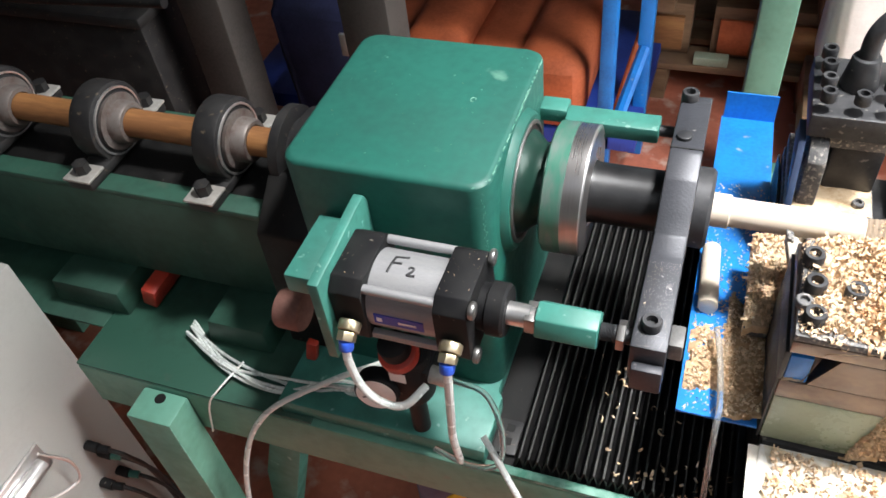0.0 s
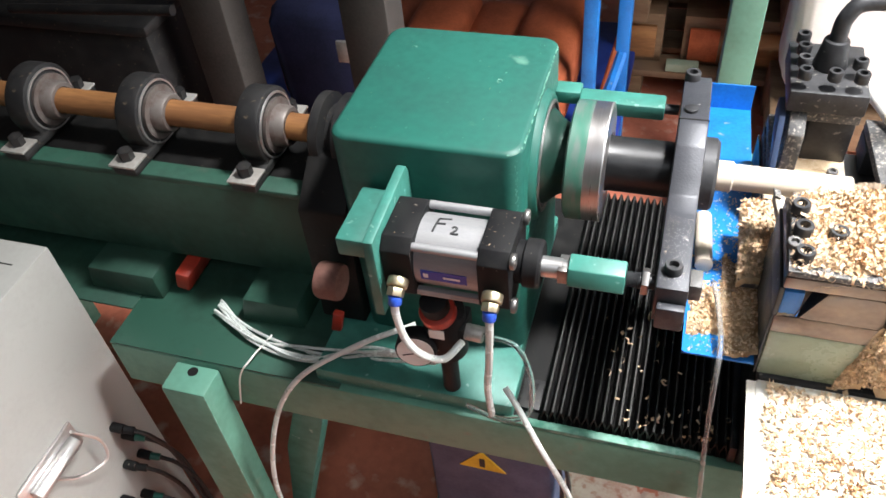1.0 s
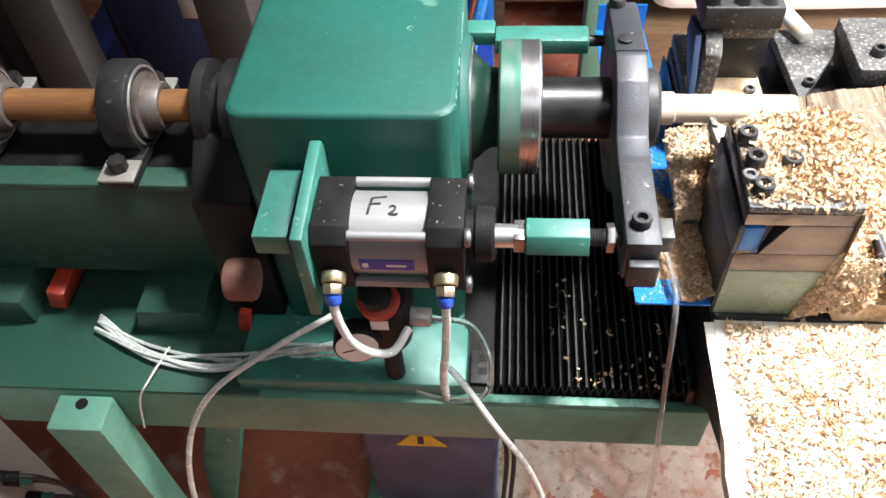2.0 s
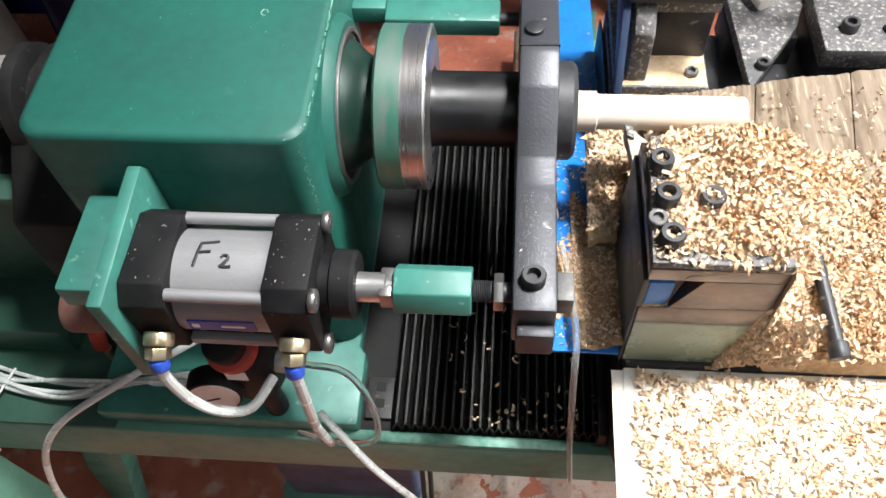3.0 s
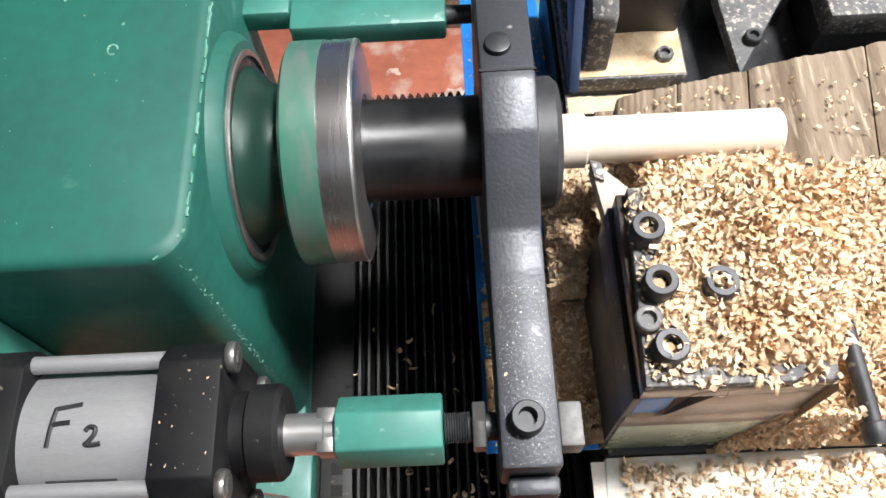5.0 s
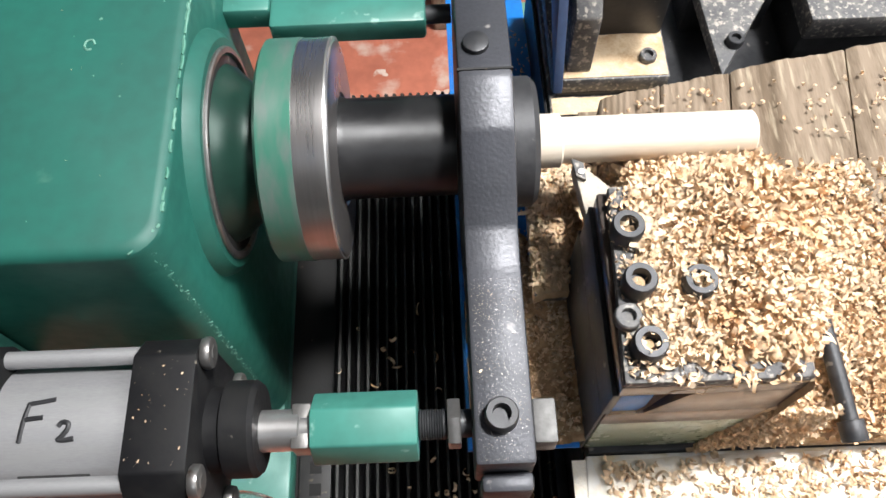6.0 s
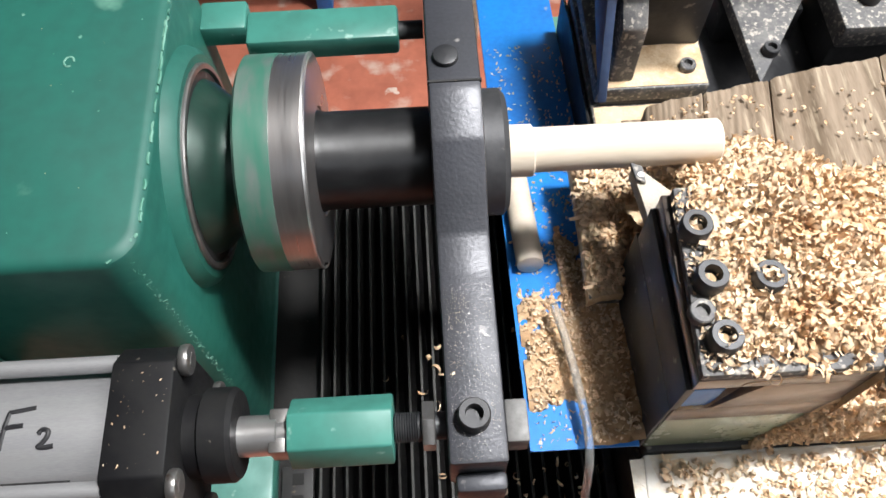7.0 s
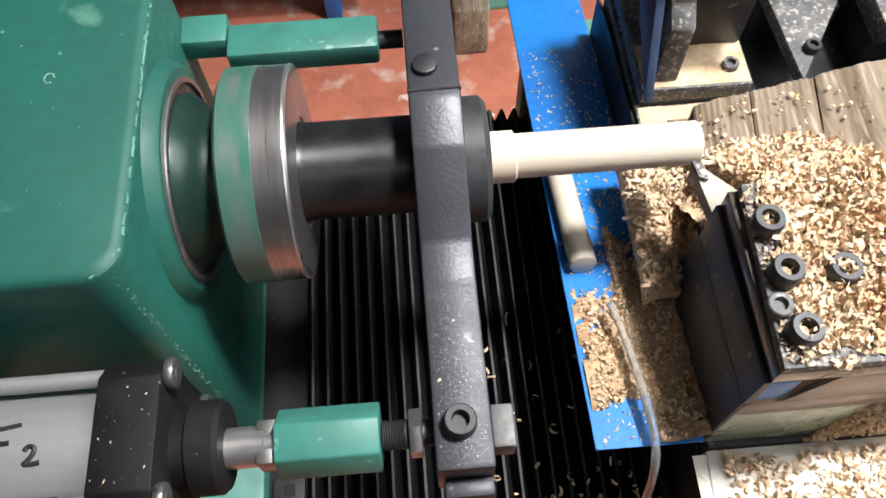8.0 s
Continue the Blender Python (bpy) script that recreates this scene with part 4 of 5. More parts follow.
def front_tool_post():
    t = thing("front_tool_post", 0.29, 0.035, -0.176, "dark steel tool post on an olive block, clamped with socket screws", "tool post")
    part("base_block", box(0.2440, 0.350, -0.0280, 0.105, -0.1755, -0.0975, 0.002), OLIVE, t, "olive green painted base block")
    part("lower_block", box(0.2435, 0.352, -0.0285, 0.105, -0.0970, -0.0690, 0.0015), STEEL_REFLECT_TINT, t, "bare steel lower block, brown reflections in its tint")
    part("slot_side", prism([(0.268, -0.0687), (0.352, -0.0687), (0.352, -0.0243), (0.289, -0.0243)], "y", -0.0285, 0.100, 0.0008), STEEL_REFLECT_TINT, t)
    part("slot_back", box(0.2480, 0.2675, 0.022, 0.100, -0.0687, -0.0243, 0.001), BLACK_METAL, t)
    # Thin black plate added for the shade on the post's left face.
    part("side_plate", box(0.2405, 0.2432, -0.0280, 0.105, -0.1755, -0.0690, 0.0008), BLACK_METAL, t, "black plate standing in for the shaded left face")
    part("slot_cheek", box(0.2405, 0.2462, -0.0284, 0.100, -0.0687, -0.0243, 0.001), BLACK_METAL, t)
    part("slot_shim", box(0.2466, 0.2672, -0.0272, 0.0215, -0.0687, -0.0300, 0.0012), BLUE, t, "blue painted shim in the slot")
    part("lintel", box(0.2435, 0.352, -0.0286, 0.100, -0.0240, -0.0073, 0.001), STEEL_REFLECT_TINT, t)
    part("top_block", prism([(0.2430, -0.0285), (0.352, -0.0285), (0.352, 0.100), (0.2490, 0.100)], "z", -0.0070, 0.0020, 0.002), STEEL_DUSTY, t, "dusty dark steel clamp block")
    for x, y in ((0.2556, 0.066), (0.258, 0.031), (0.2582, -0.0082), (0.2927, 0.0285)):
        s = part("clamp_screw", socket_screw(x, y, 0.0005, 0.0102, 0.0155), BLACK_METAL, t, "black socket clamp screw")
        part("socket_dust", rod((x, y, 0.0070), (x, y, 0.0088), 0.0050, 7, r1=0.0022), SAWDUST_SHADED, s, "wood dust packed in the socket")
    part("broken_screw", socket_screw(0.249, 0.010, 0.0020, 0.008, 0.008), STEEL_DUSTY, t, "dust-filled screw head")
    tool = part("cutter", prism([(0.2355, 0.1395), (0.2415, 0.1385), (0.272, 0.106), (0.272, 0.099), (0.2405, 0.099)], "z", -0.047, -0.034, 0.001), HOLDER, t, "dusty pale steel cutter holder")
    part("insert", prism([(0.2345, 0.1415), (0.2425, 0.1375), (0.243, 0.124), (0.2365, 0.127)], "z", -0.0335, -0.030, 0.0006), STEEL_DUSTY, tool, "pale carbide insert")
    part("insert_screw", rod((0.2400, 0.130, -0.030), (0.2400, 0.130, -0.0288), 0.0024, 12), CHROME, tool)


def pile_z(x, y):
    """The heap of shavings over the front tool post."""
    base = -0.001 + 0.009 * hills(x, y, 40) + 0.008 * hills(x, y, 120)
    f = min(1, max(0, (x - 0.264 - 0.006 * hills(y, 0.9, 60)) / 0.010))
    base -= (1 - f) * 0.05
    base += 0.012 * min(1, max(0, (x - 0.27) / 0.05))
    base -= max(0, x - 0.364 - 0.012 * hills(y, 0.7, 40)) * 2.6
    front = -0.010 + 0.012 * hills(x, 0.2, 50)
    if x < 0.353:
        base -= max(0, front - y) * 0.8
    else:
        base -= max(0, 0.036 - y) * 2.0
    base -= max(0, y - 0.092) * 1.05
    base = max(base, -0.128 + 0.030 * min(1, max(0, (y - 0.05) / 0.05)) + 0.006 * hills(x, y, 30) - max(0, 0.03 - y) * 0.3 - max(0, y - 0.165) * 0.8 if x > 0.352 else -0.2)
    return max(base, -0.1775)


def pile():
    single("sawdust_bank", surface(0.3525, 0.66, -0.0325, 0.235, pile_z, 120, 105, 0.03), SAWDUST, "bank of pale sawdust beside the tool post", "sawdust", 0.5, 0.1, -0.15, kind="stuff")
    single("sawdust_heap", surface(0.2455, 0.3525, -0.0290, 0.235, pile_z, 50, 105), SAWDUST, "heap of pale sawdust and shavings over the tool post", "sawdust", 0.4, 0.1, -0.1, kind="stuff")
    shavings("wood_shavings", 23000, 0.252, 0.64, -0.031, 0.200, lambda x, y: max(pile_z(x, y), 0.0022 if x < 0.352 and y < 0.1 else -1), lambda x, y: (0.10 if x < 0.262 or y < -0.016 else 1.0) if x < 0.353 else 0.75, "thick heap of curled pale wood shavings", 6)

    def spill(x, y):
        top = min(0.115, max(0.0, (x - 0.327 + 0.008 * hills(x, 0.3, 70)) * 5.0))
        return -0.1765 + top * max(0.0, min(1.0, (y + 0.0345) / 0.0062))
    single("sawdust_spill", surface(0.322, 0.356, -0.0340, -0.0284, spill, 44, 8), SAWDUST, "sawdust spilt down the front of the olive block", "sawdust", 0.33, -0.03, -0.176, kind="stuff")
    shavings("wood_shavings", 600, 0.330, 0.40, -0.0338, -0.0290, lambda x, y: spill(min(x, 0.355), y), lambda x, y: 1.0, "curled shavings spilt down beside the block", 25, (0.005, 0.013))

    for x, y, z, n, seed in ((0.2927, 0.0285, 0.0135, 46, 41), (0.2582, -0.0082, 0.0125, 22, 42), (0.2556, 0.066, 0.0110, 10, 43)):
        shavings("wood_shavings", n, x - 0.010, x + 0.010, y - 0.011, y + 0.011, lambda u, v: z - 40 * ((u - x) ** 2 + (v - y) ** 2), lambda u, v: 1.0 if math.hypot(u - x, v - y) < 0.0115 else 0.0, "curled shavings caught on a clamp screw", seed, (0.007, 0.014))
    shavings("wood_shavings", 260, 0.246, 0.268, -0.026, 0.098, lambda x, y: 0.0012, lambda x, y: 1.0, "fine dust and crumbs on the clamp block", 44, (0.0015, 0.005))

    # dusty ledge between chute and post

    def ledge(x, y):
        return -0.124 + 0.007 * hills(x, y, 50) - max(0, 0.10 - y) * 0.25 - max(0, 0.222 - x) * 0.9
    t = thing("dusty_ledge", 0.23, 0.15, -0.18, "narrow steel ledge heaped with sawdust beside the tool post", "ledge")
    part("ledge_plate", box(0.213, 0.2390, 0.083, 0.225, -0.150, -0.137, 0.001), STEEL_DUSTY, t)
    part("ledge_bracket", box(0.2392, 0.262, 0.107, 0.225, -0.1755, -0.137, 0.001), BLACK_METAL, t)
    part("sawdust_cover", surface(0.2125, 0.2390, 0.082, 0.225, ledge, 20, 60, 0.012), SAWDUST, t, "pale sawdust heaped on the ledge")
    part("sawdust_bank", surface(0.2390, 0.262, 0.107, 0.225, ledge, 16, 50, 0.012), SAWDUST, t, "pale sawdust banked behind the post")
    shavings("wood_shavings", 900, 0.214, 0.261, 0.086, 0.222, ledge, lambda x, y: 1.0 if x < 0.239 or y > 0.107 else 0.0, "shavings on the dusty ledge", 9)
    shavings("wood_shavings", 170, 0.27, 0.64, 0.18, 0.25, lambda x, y: -0.0985 + 0.03 * (x - 0.256), lambda x, y: 1.0 if y < 0.236 + 0.16 * (x - 0.256) else 0.0, "stray shavings on the brown bellows", 15, (0.003, 0.009))
    shavings("wood_shavings", 60, 0.10, 0.235, -0.058, -0.01, lambda x, y: -0.2990, lambda x, y: 0.4 + 0.5 * hills(x, y, 40) + (x - 0.10) * 2.5, "pale scraps caught in the ends of the black folds", 14, (0.005, 0.014))
    shavings("wood_shavings", 30, 0.03, 0.235, -0.040, 0.14, lambda x, y: -0.2985, lambda x, y: 1.0, "few pale wood scraps on the black bellows", 13)


def rear_bellows():
    t = thing("dusty_bellows", 0.5, 0.24, -0.176, "brown dusty folded bellows behind the shavings heap", "bellows")
    r = random.Random(12)
    x = 0.256
    for k in range(4):
        w = (0.050, 0.058, 0.096, 0.20)[k]
        z = -0.100 + r.uniform(-0.001, 0.001) + 0.03 * (x - 0.256)
        p = [r.uniform(0, 6) for _ in range(3)]

        def cloth(u, v):
            q = (u - x) / w
            return z + 0.0010 * math.sin(9 * q + p[0]) + 0.0006 * math.sin(23 * q + p[1] + 3 * v) + 0.0004 * math.sin(61 * q + p[2]) - 0.003 * max(0, abs(q - 0.5) - 0.46) / 0.04 + 0.0008 * hills(u, v, 30)
        b = surface(x + 0.0003, x + w - 0.0003, 0.10, 0.241, cloth, 60, 12, 0.028)
        for v in b.verts:
            v.co.y += (v.co.y - 0.10) / 0.141 * (0.20 * (v.co.x - 0.256) - 0.10 * max(0, v.co.x - 0.256) ** 2)
            v.co.x += 0.15 * (v.co.y - 0.10)
        part("fold", b, DUST_FELT, t)
        x += w
    part("bellows_base", box(0.264, 0.68, 0.13, 0.25, -0.1755, -0.132), DUST_FELT, t)


def rear_tool_post():
    t = thing("rear_tool_post", 0.30, 0.36, -0.176, "dusty black steel tool turret with rows of socket screws", "tool post")
    part("lower_plate", box(0.243, 0.348, 0.258, 0.43, -0.1755, -0.148, 0.002), STEEL_DUSTY, t)
    part("upper_plate", box(0.245, 0.347, 0.278, 0.43, -0.1425, -0.124, 0.002), STEEL_DUSTY, t, "sawdust covered steel plate")
    part("plate_gap", box(0.250, 0.342, 0.2785, 0.43, -0.1478, -0.1428), BLACK_METAL, t)
    part("plate_dust", surface(0.247, 0.345, 0.280, 0.330, lambda x, y: -0.1232 + 0.003 * (hills(x, y, 50) + 0.3) * min(1, (0.345 - x) / 0.01, (x - 0.247) / 0.01, (y - 0.280) / 0.004), 40, 20, 0.001), SAWDUST, t, "sawdust caked on the plate")
    part("ledge_dust", surface(0.245, 0.345, 0.2585, 0.2765, lambda x, y: -0.1482 + 0.003 * (hills(x, y, 60) + 0.4), 40, 8, 0.001), SAWDUST, t, "sawdust caked on the lower ledge")
    part("column", box(0.285, 0.345, 0.325, 0.43, -0.1238, -0.050, 0.003), BLACK_METAL, t)
    part("plate_screw", socket_screw(0.3288, 0.2973, -0.1238, 0.0075, 0.008), STEEL_DUSTY, t)
    part("plate_screw", socket_screw(0.262, 0.2990, -0.1238, 0.0075, 0.008), STEEL_DUSTY, t)
    part("side_holder", prism([(0.285, -0.124), (0.285, -0.055), (0.305, -0.035), (0.345, -0.035), (0.365, -0.055), (0.365, -0.124)], "x", 0.256, 0.278, 0.003), STEEL_DUSTY, t, "dusty grey faceted tool holder")
    part("holder_screw", rod((0.2565, 0.325, -0.08), (0.2535, 0.325, -0.08), 0.007, 16), BLACK_METAL, t)
    part("blade", prism([(0.262, -0.121), (0.300, -0.036), (0.345, -0.036), (0.35, -0.06)], "x", 0.2425, 0.2505, 0.001), NAVY, t, "dark blue painted pointed blade")
    tur = part("turret", box(0.248, 0.345, 0.300, 0.425, -0.028, 0.004, 0.003), BLACK_METAL, t, "black four-way turret")
    part("turret_foot", box(0.258, 0.345, 0.312, 0.425, -0.0495, -0.0285, 0.002), STEEL_DUSTY, t)
    for x, y in ((0.262, 0.313), (0.262, 0.342), (0.262, 0.372), (0.262, 0.402), (0.298, 0.313), (0.330, 0.313), (0.330, 0.345)):
        part("turret_screw", socket_screw(x, y, 0.018, 0.0092, 0.014), BLACK_METAL, tur, "black socket screw")
    part("turret_hub", rod((0.298, 0.368, 0.004), (0.298, 0.368, 0.045), 0.022, 28, r1=0.016, bevel=0.003), BLACK_METAL, tur)
    part("lever", hose([(0.298, 0.368, 0.040), (0.302, 0.372, 0.075), (0.325, 0.38, 0.092), (0.40, 0.385, 0.088), (0.50, 0.38, 0.080)], 0.011, 14), BLACK_METAL, tur, "black bent clamping lever")
    # pointed holder and second block
    w = thing("pointed_tool_holder", 0.41, 0.36, -0.176, "dusty pointed steel tool holder lying over the bellows", "tool holder")
    part("blade", prism([(0.389, 0.2715), (0.454, 0.372), (0.472, 0.43), (0.380, 0.43), (0.383, 0.373)], "z", -0.134, -0.118, 0.002), STEEL_DUSTY, w)
    part("pedestal", box(0.38, 0.46, 0.37, 0.43, -0.1755, -0.1345, 0.002), BLACK_METAL, w)
    part("screw", socket_screw(0.4053, 0.3066, -0.118, 0.0075, 0.008), BLACK_METAL, w)
    part("round_bar", rod((0.365, 0.50, -0.085), (0.420, 0.395, -0.107), 0.011, 20, bevel=0.002), PALE_SHEET, w, "pale dust covered round bar")
    v = thing("clamp_plate", 0.55, 0.36, -0.176, "dusty steel clamp plate with socket screws", "clamp plate")
    part("plate", box(0.468, 0.66, 0.312, 0.43, -0.125, -0.098, 0.003), STEEL_DUSTY, v)
    part("support", box(0.475, 0.655, 0.325, 0.43, -0.1755, -0.1255, 0.003), BLACK_METAL, v)
    for x in (0.498, 0.545, 0.6):
        part("screw", socket_screw(x, 0.345, -0.098, 0.0095, 0.012), BLACK_METAL, v)


def loose_bolt():
    d = thing("long_bolt", 0.43, 0.03, -0.125, "long dark socket bolt lying in the sawdust", "bolt")
    part("shank", rod((0.4145, 0.071, -0.106), (0.4255, -0.026, -0.124), 0.0062, 16), BLACK_METAL, d)
    part("head", rod((0.4255, -0.026, -0.124), (0.4272, -0.041, -0.1268), 0.0092, 20, bevel=0.001), BLACK_METAL, d)


lathe_bed()
feed_rail()
red_valve()
pillow_bearing()
feed_bar()
rear_pulley()
headstock()
air_cylinder()
pressure_regulator()
shift_yoke()
chuck()
bellows()
chute()
right_base()
front_tool_post()
pile()
rear_bellows()
rear_tool_post()
loose_bolt()


# ---- control cabinet and hoses ----
def control_cabinet():
    t = thing("control_cabinet", -1.05, -0.35, FZ, "light grey steel control cabinet with a latch and cable glands", "cabinet")
    part("body", box(-1.36, -0.770, -0.72, -0.026, FZ, -0.168, 0.004), GREY_PAINT, t)
    part("lid_groove", box(-1.20, -0.800, -0.0735, -0.0715, -0.1684, -0.1675), CAST, t, "dark groove in the top")
    l = part("latch", box(-0.7698, -0.764, -0.300, -0.165, -0.495, -0.435, 0.002), CHROME, t, "bright chromed latch plate")
    part("latch_bar", rod((-0.757, -0.285, -0.465), (-0.757, -0.180, -0.465), 0.0125, 20, bevel=0.003), CHROME, l)
    part("latch_loop", hose([(-0.763, -0.175, -0.45), (-0.742, -0.155, -0.50), (-0.742, -0.165, -0.545), (-0.757, -0.21, -0.53), (-0.763, -0.24, -0.49)], 0.0025, 8), CHROME, l)
    for k, (y, z) in enumerate(((-0.105, -0.545), (-0.095, -0.585), (-0.125, -0.64), (-0.09, -0.66), (-0.17, -0.69), (-0.13, -0.74))):
        g = part("cable_gland", rod((-0.7698, y, z), (-0.745, y, z), 0.009, 12, bevel=0.001), CAP_BLACK, t, "black cable gland")
        part("plug", rod((-0.745, y, z), (-0.728, y + 0.004, z - 0.004), 0.007, 12), GREEN if k % 2 else CAP_BLACK, g)
        part("cable", hose([(-0.729, y + 0.004, z - 0.004), (-0.705, y + 0.012, z - 0.03), (-0.70, y + 0.03, z - 0.12), (-0.72, y + 0.05, FZ + 0.02)], 0.004, 8), CABLE, g, "black cable")


def cabinet_scraps():
    t = thing("paper_scrap", -0.84, -0.14, -0.1675, "torn tan paper scrap with a brown square lying on a cabinet", "paper scrap")
    pts = [(-0.905, -0.100), (-0.868, -0.088), (-0.835, -0.118), (-0.826, -0.150), (-0.812, -0.178), (-0.850, -0.196), (-0.895, -0.165)]
    part("sheet", prism(pts, "z", -0.1678, -0.1668), HOLDER, t)
    part("brown_square", prism([(-0.872, -0.125), (-0.848, -0.128), (-0.850, -0.158), (-0.876, -0.152)], "z", -0.1667, -0.1662), WOOD_OLD, t, "dull brown square")


def hoses():
    r = random.Random(17)
    for k in range(6):
        o = [r.uniform(-0.014, 0.014) for _ in range(10)]
        single("air_line", hose([(-0.555, 0.03 + o[0], -0.320 + abs(o[1]) * 0.5), (-0.47, -0.018 + o[2], -0.324 + abs(o[3])), (-0.37, -0.034 + o[4], -0.318 + o[5]), (-0.27, -0.030 + o[6], -0.292 + o[7]), (-0.16, -0.03 + o[8], -0.255 + o[9])], 0.0024, 8), TUBE, "thin clear air line in a loose bundle on the bed", "air hose", -0.37, -0.03, -0.315, "bundled air lines")
    single("air_line", hose([(-0.20, 0.0, -0.235), (-0.27, -0.05, -0.24), (-0.36, -0.085, -0.30), (-0.42, -0.10, -0.42), (-0.46, -0.11, -0.60), (-0.47, -0.10, -0.80), (-0.46, -0.08, FZ + 0.01)], 0.0042, 10), TUBE, "clear air hose drooping over the front beam", "air hose", -0.36, -0.085, -0.3)
    single("cable_tie", hose([(-0.44, -0.01, -0.312), (-0.455, -0.060, -0.316), (-0.473, -0.073, -0.345), (-0.492, -0.076, -0.42)], 0.0016, 6), WHITE, "white plastic cable tie tail", "cable tie", -0.44, -0.01, -0.314)
    single("air_hose", hose([(-0.045, -0.052, -0.165), (0.0, -0.058, -0.170), (0.022, -0.075, -0.215), (0.018, -0.085, -0.275), (-0.02, -0.085, -0.298), (-0.07, -0.075, -0.297)], 0.0036, 10), CLEAR, "clear air hose curling on the base plate", "air hose", -0.045, -0.052, -0.165)
    MOVING.append((bpy.data.objects[scene.collection.objects[-1].name], None))
    single("air_hose", hose([(-0.055, -0.07, -0.245), (-0.035, -0.085, -0.262), (0.0, -0.105, -0.32), (0.045, -0.115, -0.42), (0.075, -0.115, -0.56), (0.09, -0.11, -0.75), (0.09, -0.11, FZ + 0.01)], 0.0042, 10), TUBE, "milky clear air hose falling past the front beam", "air hose", -0.055, -0.07, -0.245)
    single("air_hose", hose([(0.186, 0.085, -0.150), (0.192, 0.05, -0.146), (0.197, 0.0, -0.142), (0.1985, -0.031, -0.145), (0.1985, -0.052, -0.175), (0.205, -0.072, -0.30), (0.222, -0.082, -0.50), (0.235, -0.085, -0.72), (0.235, -0.085, FZ + 0.01)], 0.0034, 12), CLEAR, "clear hose in a pair hanging from the chute's edge", "air hose", 0.186, 0.085, -0.15)


def motor_box():
    t = thing("motor_box", -0.12, 0.08, FZ, "dark blue motor casing with a yellow warning triangle", "motor")
    part("casing", box(-0.215, 0.004, 0.0, 0.22, FZ + 0.12, -0.525, 0.01, 3), NAVY, t)
    part("base", box(-0.235, -0.005, -0.02, 0.24, FZ, FZ + 0.1195, 0.006), GREEN_BED, t)
    s = part("warning_sign", prism([(-0.160, -0.600), (-0.078, -0.600), (-0.119, -0.545)], "y", -0.002, -0.0004), YELLOW, t, "yellow triangular warning sign")
    part("sign_bar", box(-0.124, -0.114, -0.0027, -0.0021, -0.592, -0.566), INK, s, "dark bar on the sign")
    for x in (0.012, 0.024):
        part("cable", hose([(x - 0.01, 0.02, -0.54), (x + 0.005, 0.0, -0.62), (x + 0.002, -0.01, -0.78), (x, -0.01, FZ + 0.006)], 0.004, 8), CABLE, t, "black cable")


def floor_litter():
    def height(x, y):
        f = 0.75 + 1.4 * hills(x, y, 7) + 0.9 * hills(x, y, 26) + 0.6 * hills(x, y, 80)
        f -= max(0, abs(x - 0.40) - 0.36) * 6 + max(0, abs(y - 0.35) - 0.45) * 5
        return FZ - 0.002 + 0.006 * max(0.0, min(1.0, f))
    single("sawdust_litter", surface(-0.02, 0.95, -0.25, 0.95, height, 150, 150), LITTER, "pale sawdust trodden into the red floor", "sawdust", 0.4, 0.3, FZ, kind="stuff")


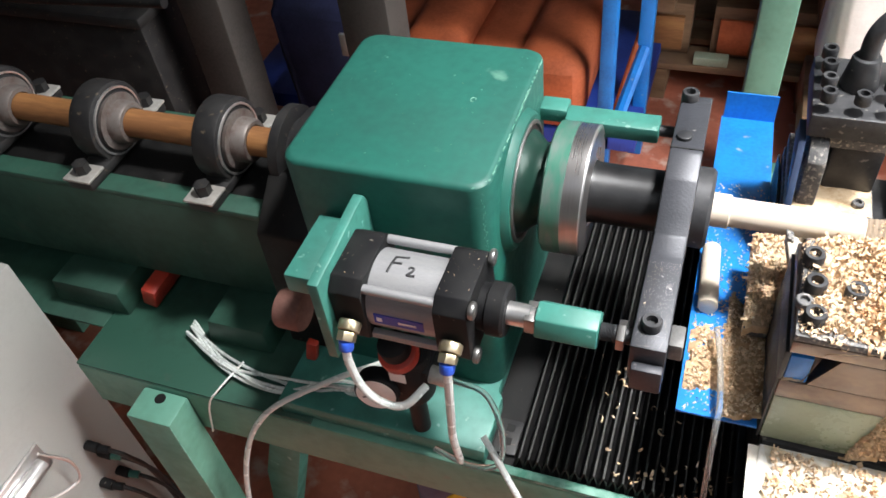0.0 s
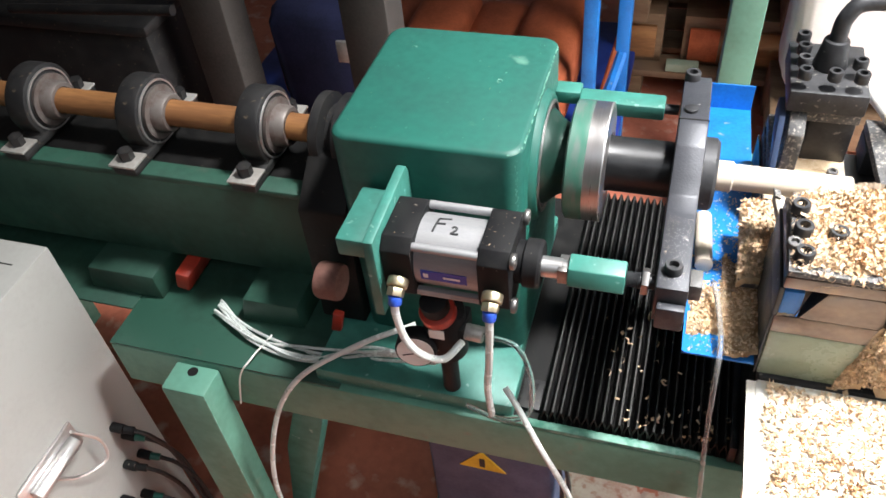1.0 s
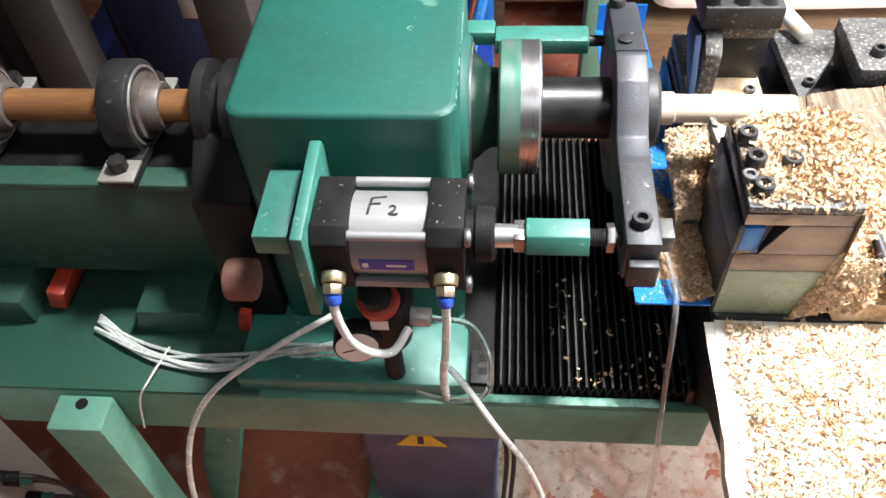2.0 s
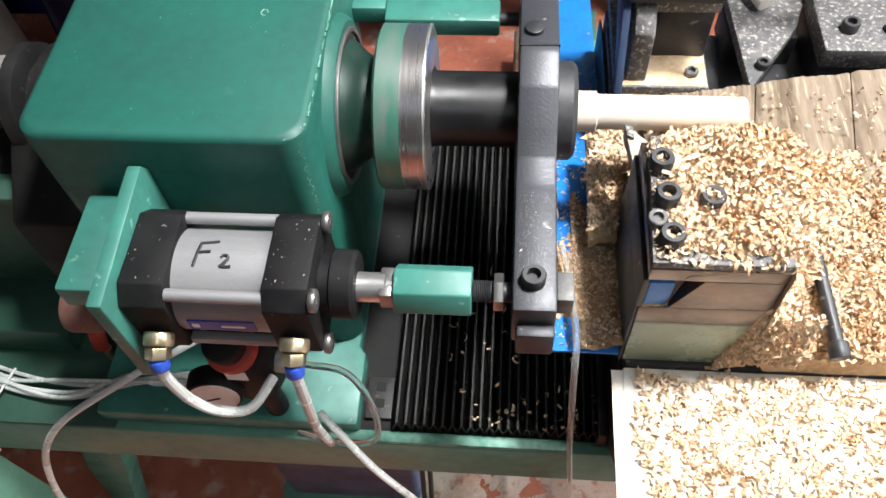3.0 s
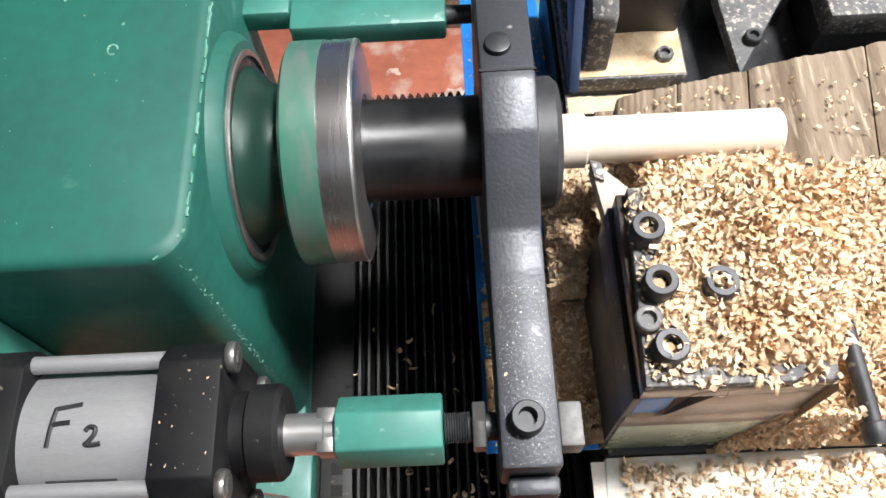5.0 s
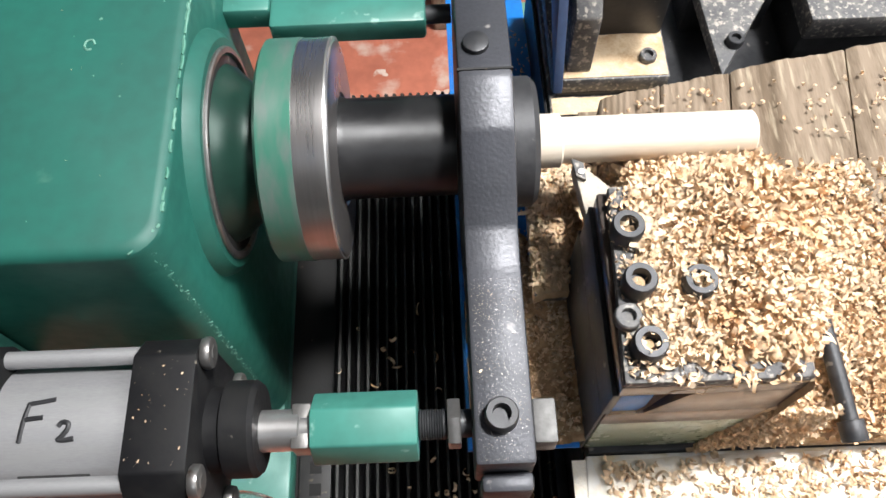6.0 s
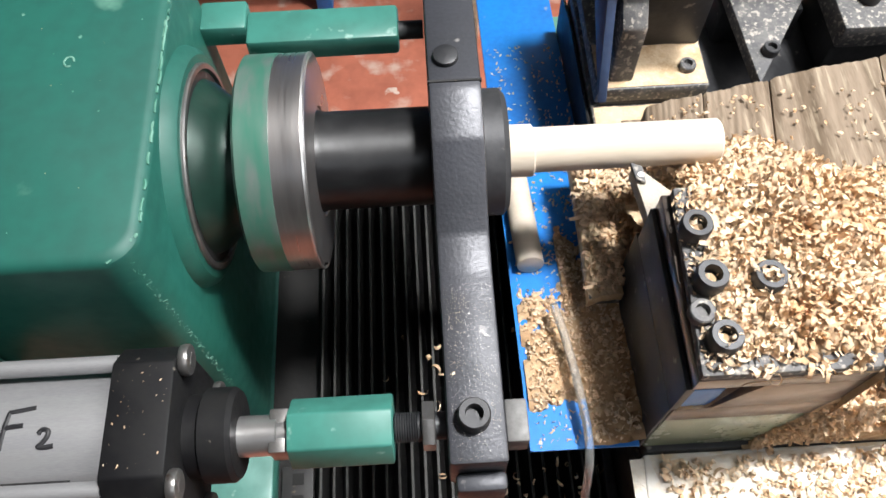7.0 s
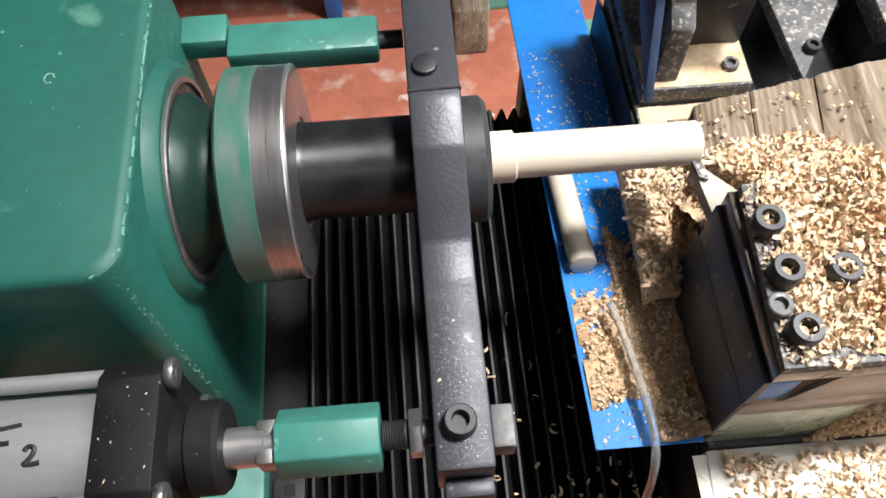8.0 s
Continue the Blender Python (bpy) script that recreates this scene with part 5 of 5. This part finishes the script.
def background():
    # blue rack behind the headstock
    t = thing("storage_rack", -0.6, 1.45, FZ, "blue painted steel rack loaded with orange sacks", "rack")
    for x, y in ((-0.128, 1.18), (-0.055, 1.32)):
        part("upright", box(x - 0.018, x + 0.018, y, y + 0.045, FZ, FZ + 2.1, 0.003), BLUE, t)
    for x in (-1.25,):
        for y in (1.15, 1.75):
            part("upright", box(x, x + 0.06, y, y + 0.05, FZ, FZ + 2.1, 0.003), BLUE_DARK, t)
    for z in (0.12, 0.75):
        part("shelf", box(-1.25, -0.04, 1.18, 1.82, FZ + z, FZ + z + 0.05, 0.003), BLUE_DARK, t)
    part("brace", rod((-0.112, 1.21, FZ + 0.13), (-0.055, 1.33, FZ + 0.36), 0.017, 8), BLUE, t)
    part("tie", rod((-0.116, 1.235, FZ + 0.16), (-0.062, 1.355, FZ + 0.42), 0.010, 8), ORANGE, t, "orange rod tied to the rack")
    r = random.Random(7)
    for k in range(5):
        x = -1.05 + 0.17 * k
        b = box(x, x + 0.19, 1.16, 1.62, FZ + 0.1705, FZ + 0.34 + r.uniform(0, 0.08), 0.05, 3)
        for v in b.verts:
            v.co += Vector((hills(v.co.x, v.co.y, 9), hills(v.co.y, v.co.z, 9), 0.4 * hills(v.co.x, v.co.z, 9))) * 0.02
        single("sack", b, ORANGE, "orange woven plastic sack on the rack", "sack", x, 1.4, FZ + 0.17, "sacks on the rack")
    # pallets and timber further right
    for k in range(3):
        z = FZ + 0.30 * k
        p = thing("pallet", 0.40, 1.95, z, "old brown wooden pallet in a stack with blocks between", "pallet", "pallet stack")
        for j in range(5):
            part("deck_board", box(-0.12, 0.95, 1.60 + 0.15 * j, 1.71 + 0.15 * j, z + 0.11, z + 0.132, 0.003), WOOD_OLD, p)
        for j in range(3):
            part("bearer", box(-0.10 + 0.47 * j, -0.01 + 0.47 * j, 1.60, 2.31, z + 0.0005, z + 0.1095, 0.004), WOOD_OLD, p)
    for k in range(5):
        for n in range(2):
            x, z = -0.09 + 0.19 * k + 0.03 * n, FZ + 0.1325 + 0.30 * n
            c = thing("wooden_crate", x, 1.70, z, "small brown wooden crate with a reddish end between pallets", "crate", "crates between the pallets")
            part("crate_body", box(x, x + 0.13, 1.66, 1.85, z, z + 0.166, 0.004), WOOD_OLD, c)
            part("end_board", box(x + 0.02, x + 0.11, 1.645, 1.6595, z + 0.02, z + 0.13, 0.003), ORANGE if (k + n) % 2 else WOOD_RAW, c, "reddish end board")
    single("yellow_offcut", box(0.06, 0.16, 1.603, 1.640, FZ + 0.1325, FZ + 0.160, 0.004), OLIVE, "dull olive-yellow offcut lying on a pallet", "offcut", 0.11, 1.62, FZ + 0.1325)
    bx = thing("wooden_stump", 0.17, 1.15, FZ, "grey-brown wooden stump standing on the red floor", "wood block")
    part("stump_body", box(0.135, 0.215, 1.05, 1.13, FZ, FZ + 0.14, 0.008, 3), DUST_FELT, bx)
    g = thing("green_post", 0.27, 1.3, FZ, "green painted steel post standing on the floor", "post")
    part("tube", box(0.203, 0.285, 1.22, 1.31, FZ + 0.012, FZ + 2.4, 0.006), GREEN_BED, g)
    part("foot_plate", box(0.17, 0.35, 1.18, 1.35, FZ, FZ + 0.012, 0.002), GREEN_BED, g)
    w = thing("bulk_sack", 0.80, 1.60, FZ, "white woven bulk sack standing on a brown pallet", "sack")
    bag = box(0.37, 1.25, 1.32, 1.58, FZ + 0.24, FZ + 1.45, 0.07, 4)
    bmesh.ops.subdivide_edges(bag, edges=bag.edges[:], cuts=3, use_grid_fill=True)
    for v in bag.verts:
        v.co += Vector((hills(v.co.y, v.co.z, 5), hills(v.co.x, v.co.z, 5) * 0.8, 0.3 * hills(v.co.x, v.co.y, 5))) * 0.035
    part("bag", bag, WHITE, w)
    part("skid", box(0.36, 1.25, 1.30, 1.59, FZ + 0.12, FZ + 0.215, 0.006), WOOD_OLD, w, "brown timber skid")
    for x in (0.40, 0.78, 1.14):
        part("foot", box(x, x + 0.09, 1.32, 1.57, FZ, FZ + 0.1195, 0.004), WOOD_OLD, w)
    # dim things behind the feed rail
    for x in (-1.02, -0.62):
        single("grey_column", box(x, x + 0.11, 0.78, 0.88, FZ, FZ + 2.2, 0.006), GREY_POST, "dull grey steel column behind the rail", "column", x, 0.8, FZ, "columns behind the rail")
    tp = thing("blue_tarpaulin", -0.78, 1.0, FZ, "deep blue tarpaulin bundle with a pale tag standing on the floor", "tarpaulin")
    fold = box(-0.94, -0.62, 0.98, 1.12, FZ, FZ + 0.62, 0.05, 3)
    bmesh.ops.subdivide_edges(fold, edges=fold.edges[:], cuts=3, use_grid_fill=True)
    for v in fold.verts:
        v.co += Vector((hills(v.co.y, v.co.z, 11), hills(v.co.x, v.co.z, 11), 0)) * 0.03
    part("cloth", fold, BLUE_CLOTH, tp)
    part("tag", box(-0.73, -0.69, 0.945, 0.955, FZ + 0.50, FZ + 0.56, 0.002), PLATE_PALE, tp, "pale tag")
    db = thing("dark_bin", -1.5, 0.9, FZ, "dark metal bin with a rolled rim behind the feed rail", "bin")
    part("bin_body", box(-1.9, -1.12, 0.75, 1.12, FZ, FZ + 0.66, 0.012, 2), CAST, db)
    part("rim", box(-1.92, -1.10, 0.73, 1.14, FZ + 0.6605, FZ + 0.69, 0.008, 2), CAST, db, "dull grey rolled rim")
    part("pipe", rod((-1.45, 0.72, FZ + 0.72), (-0.98, 0.70, FZ + 0.76), 0.012, 12), CAST, db, "thin dull pipe lying across the bin")


control_cabinet()
cabinet_scraps()
hoses()
motor_box()
floor_litter()
background()


# ---- what moves ----
def slide_at(t):
    for (a, p), (b, q) in zip(SLIDE, SLIDE[1:]):
        if t <= b:
            return p + (q - p) * (t - a) / (b - a)
    return SLIDE[-1][1]


def motions():
    for ob, how in MOVING:
        m = ob.matrix_basis.copy()
        if how == "spin":
            walk(ob, [(k / 10, Matrix.Translation((slide_at(k / 10), 0, 0)) @ m @ Matrix.Rotation(radians(-78 * k), 4, "X")) for k in range(81)])
        else:
            share = 1.0 if how is None else 1.0 - how
            walk(ob, [(t, Matrix.Translation((s * share, 0, 0)) @ m) for t, s in SLIDE])


motions()
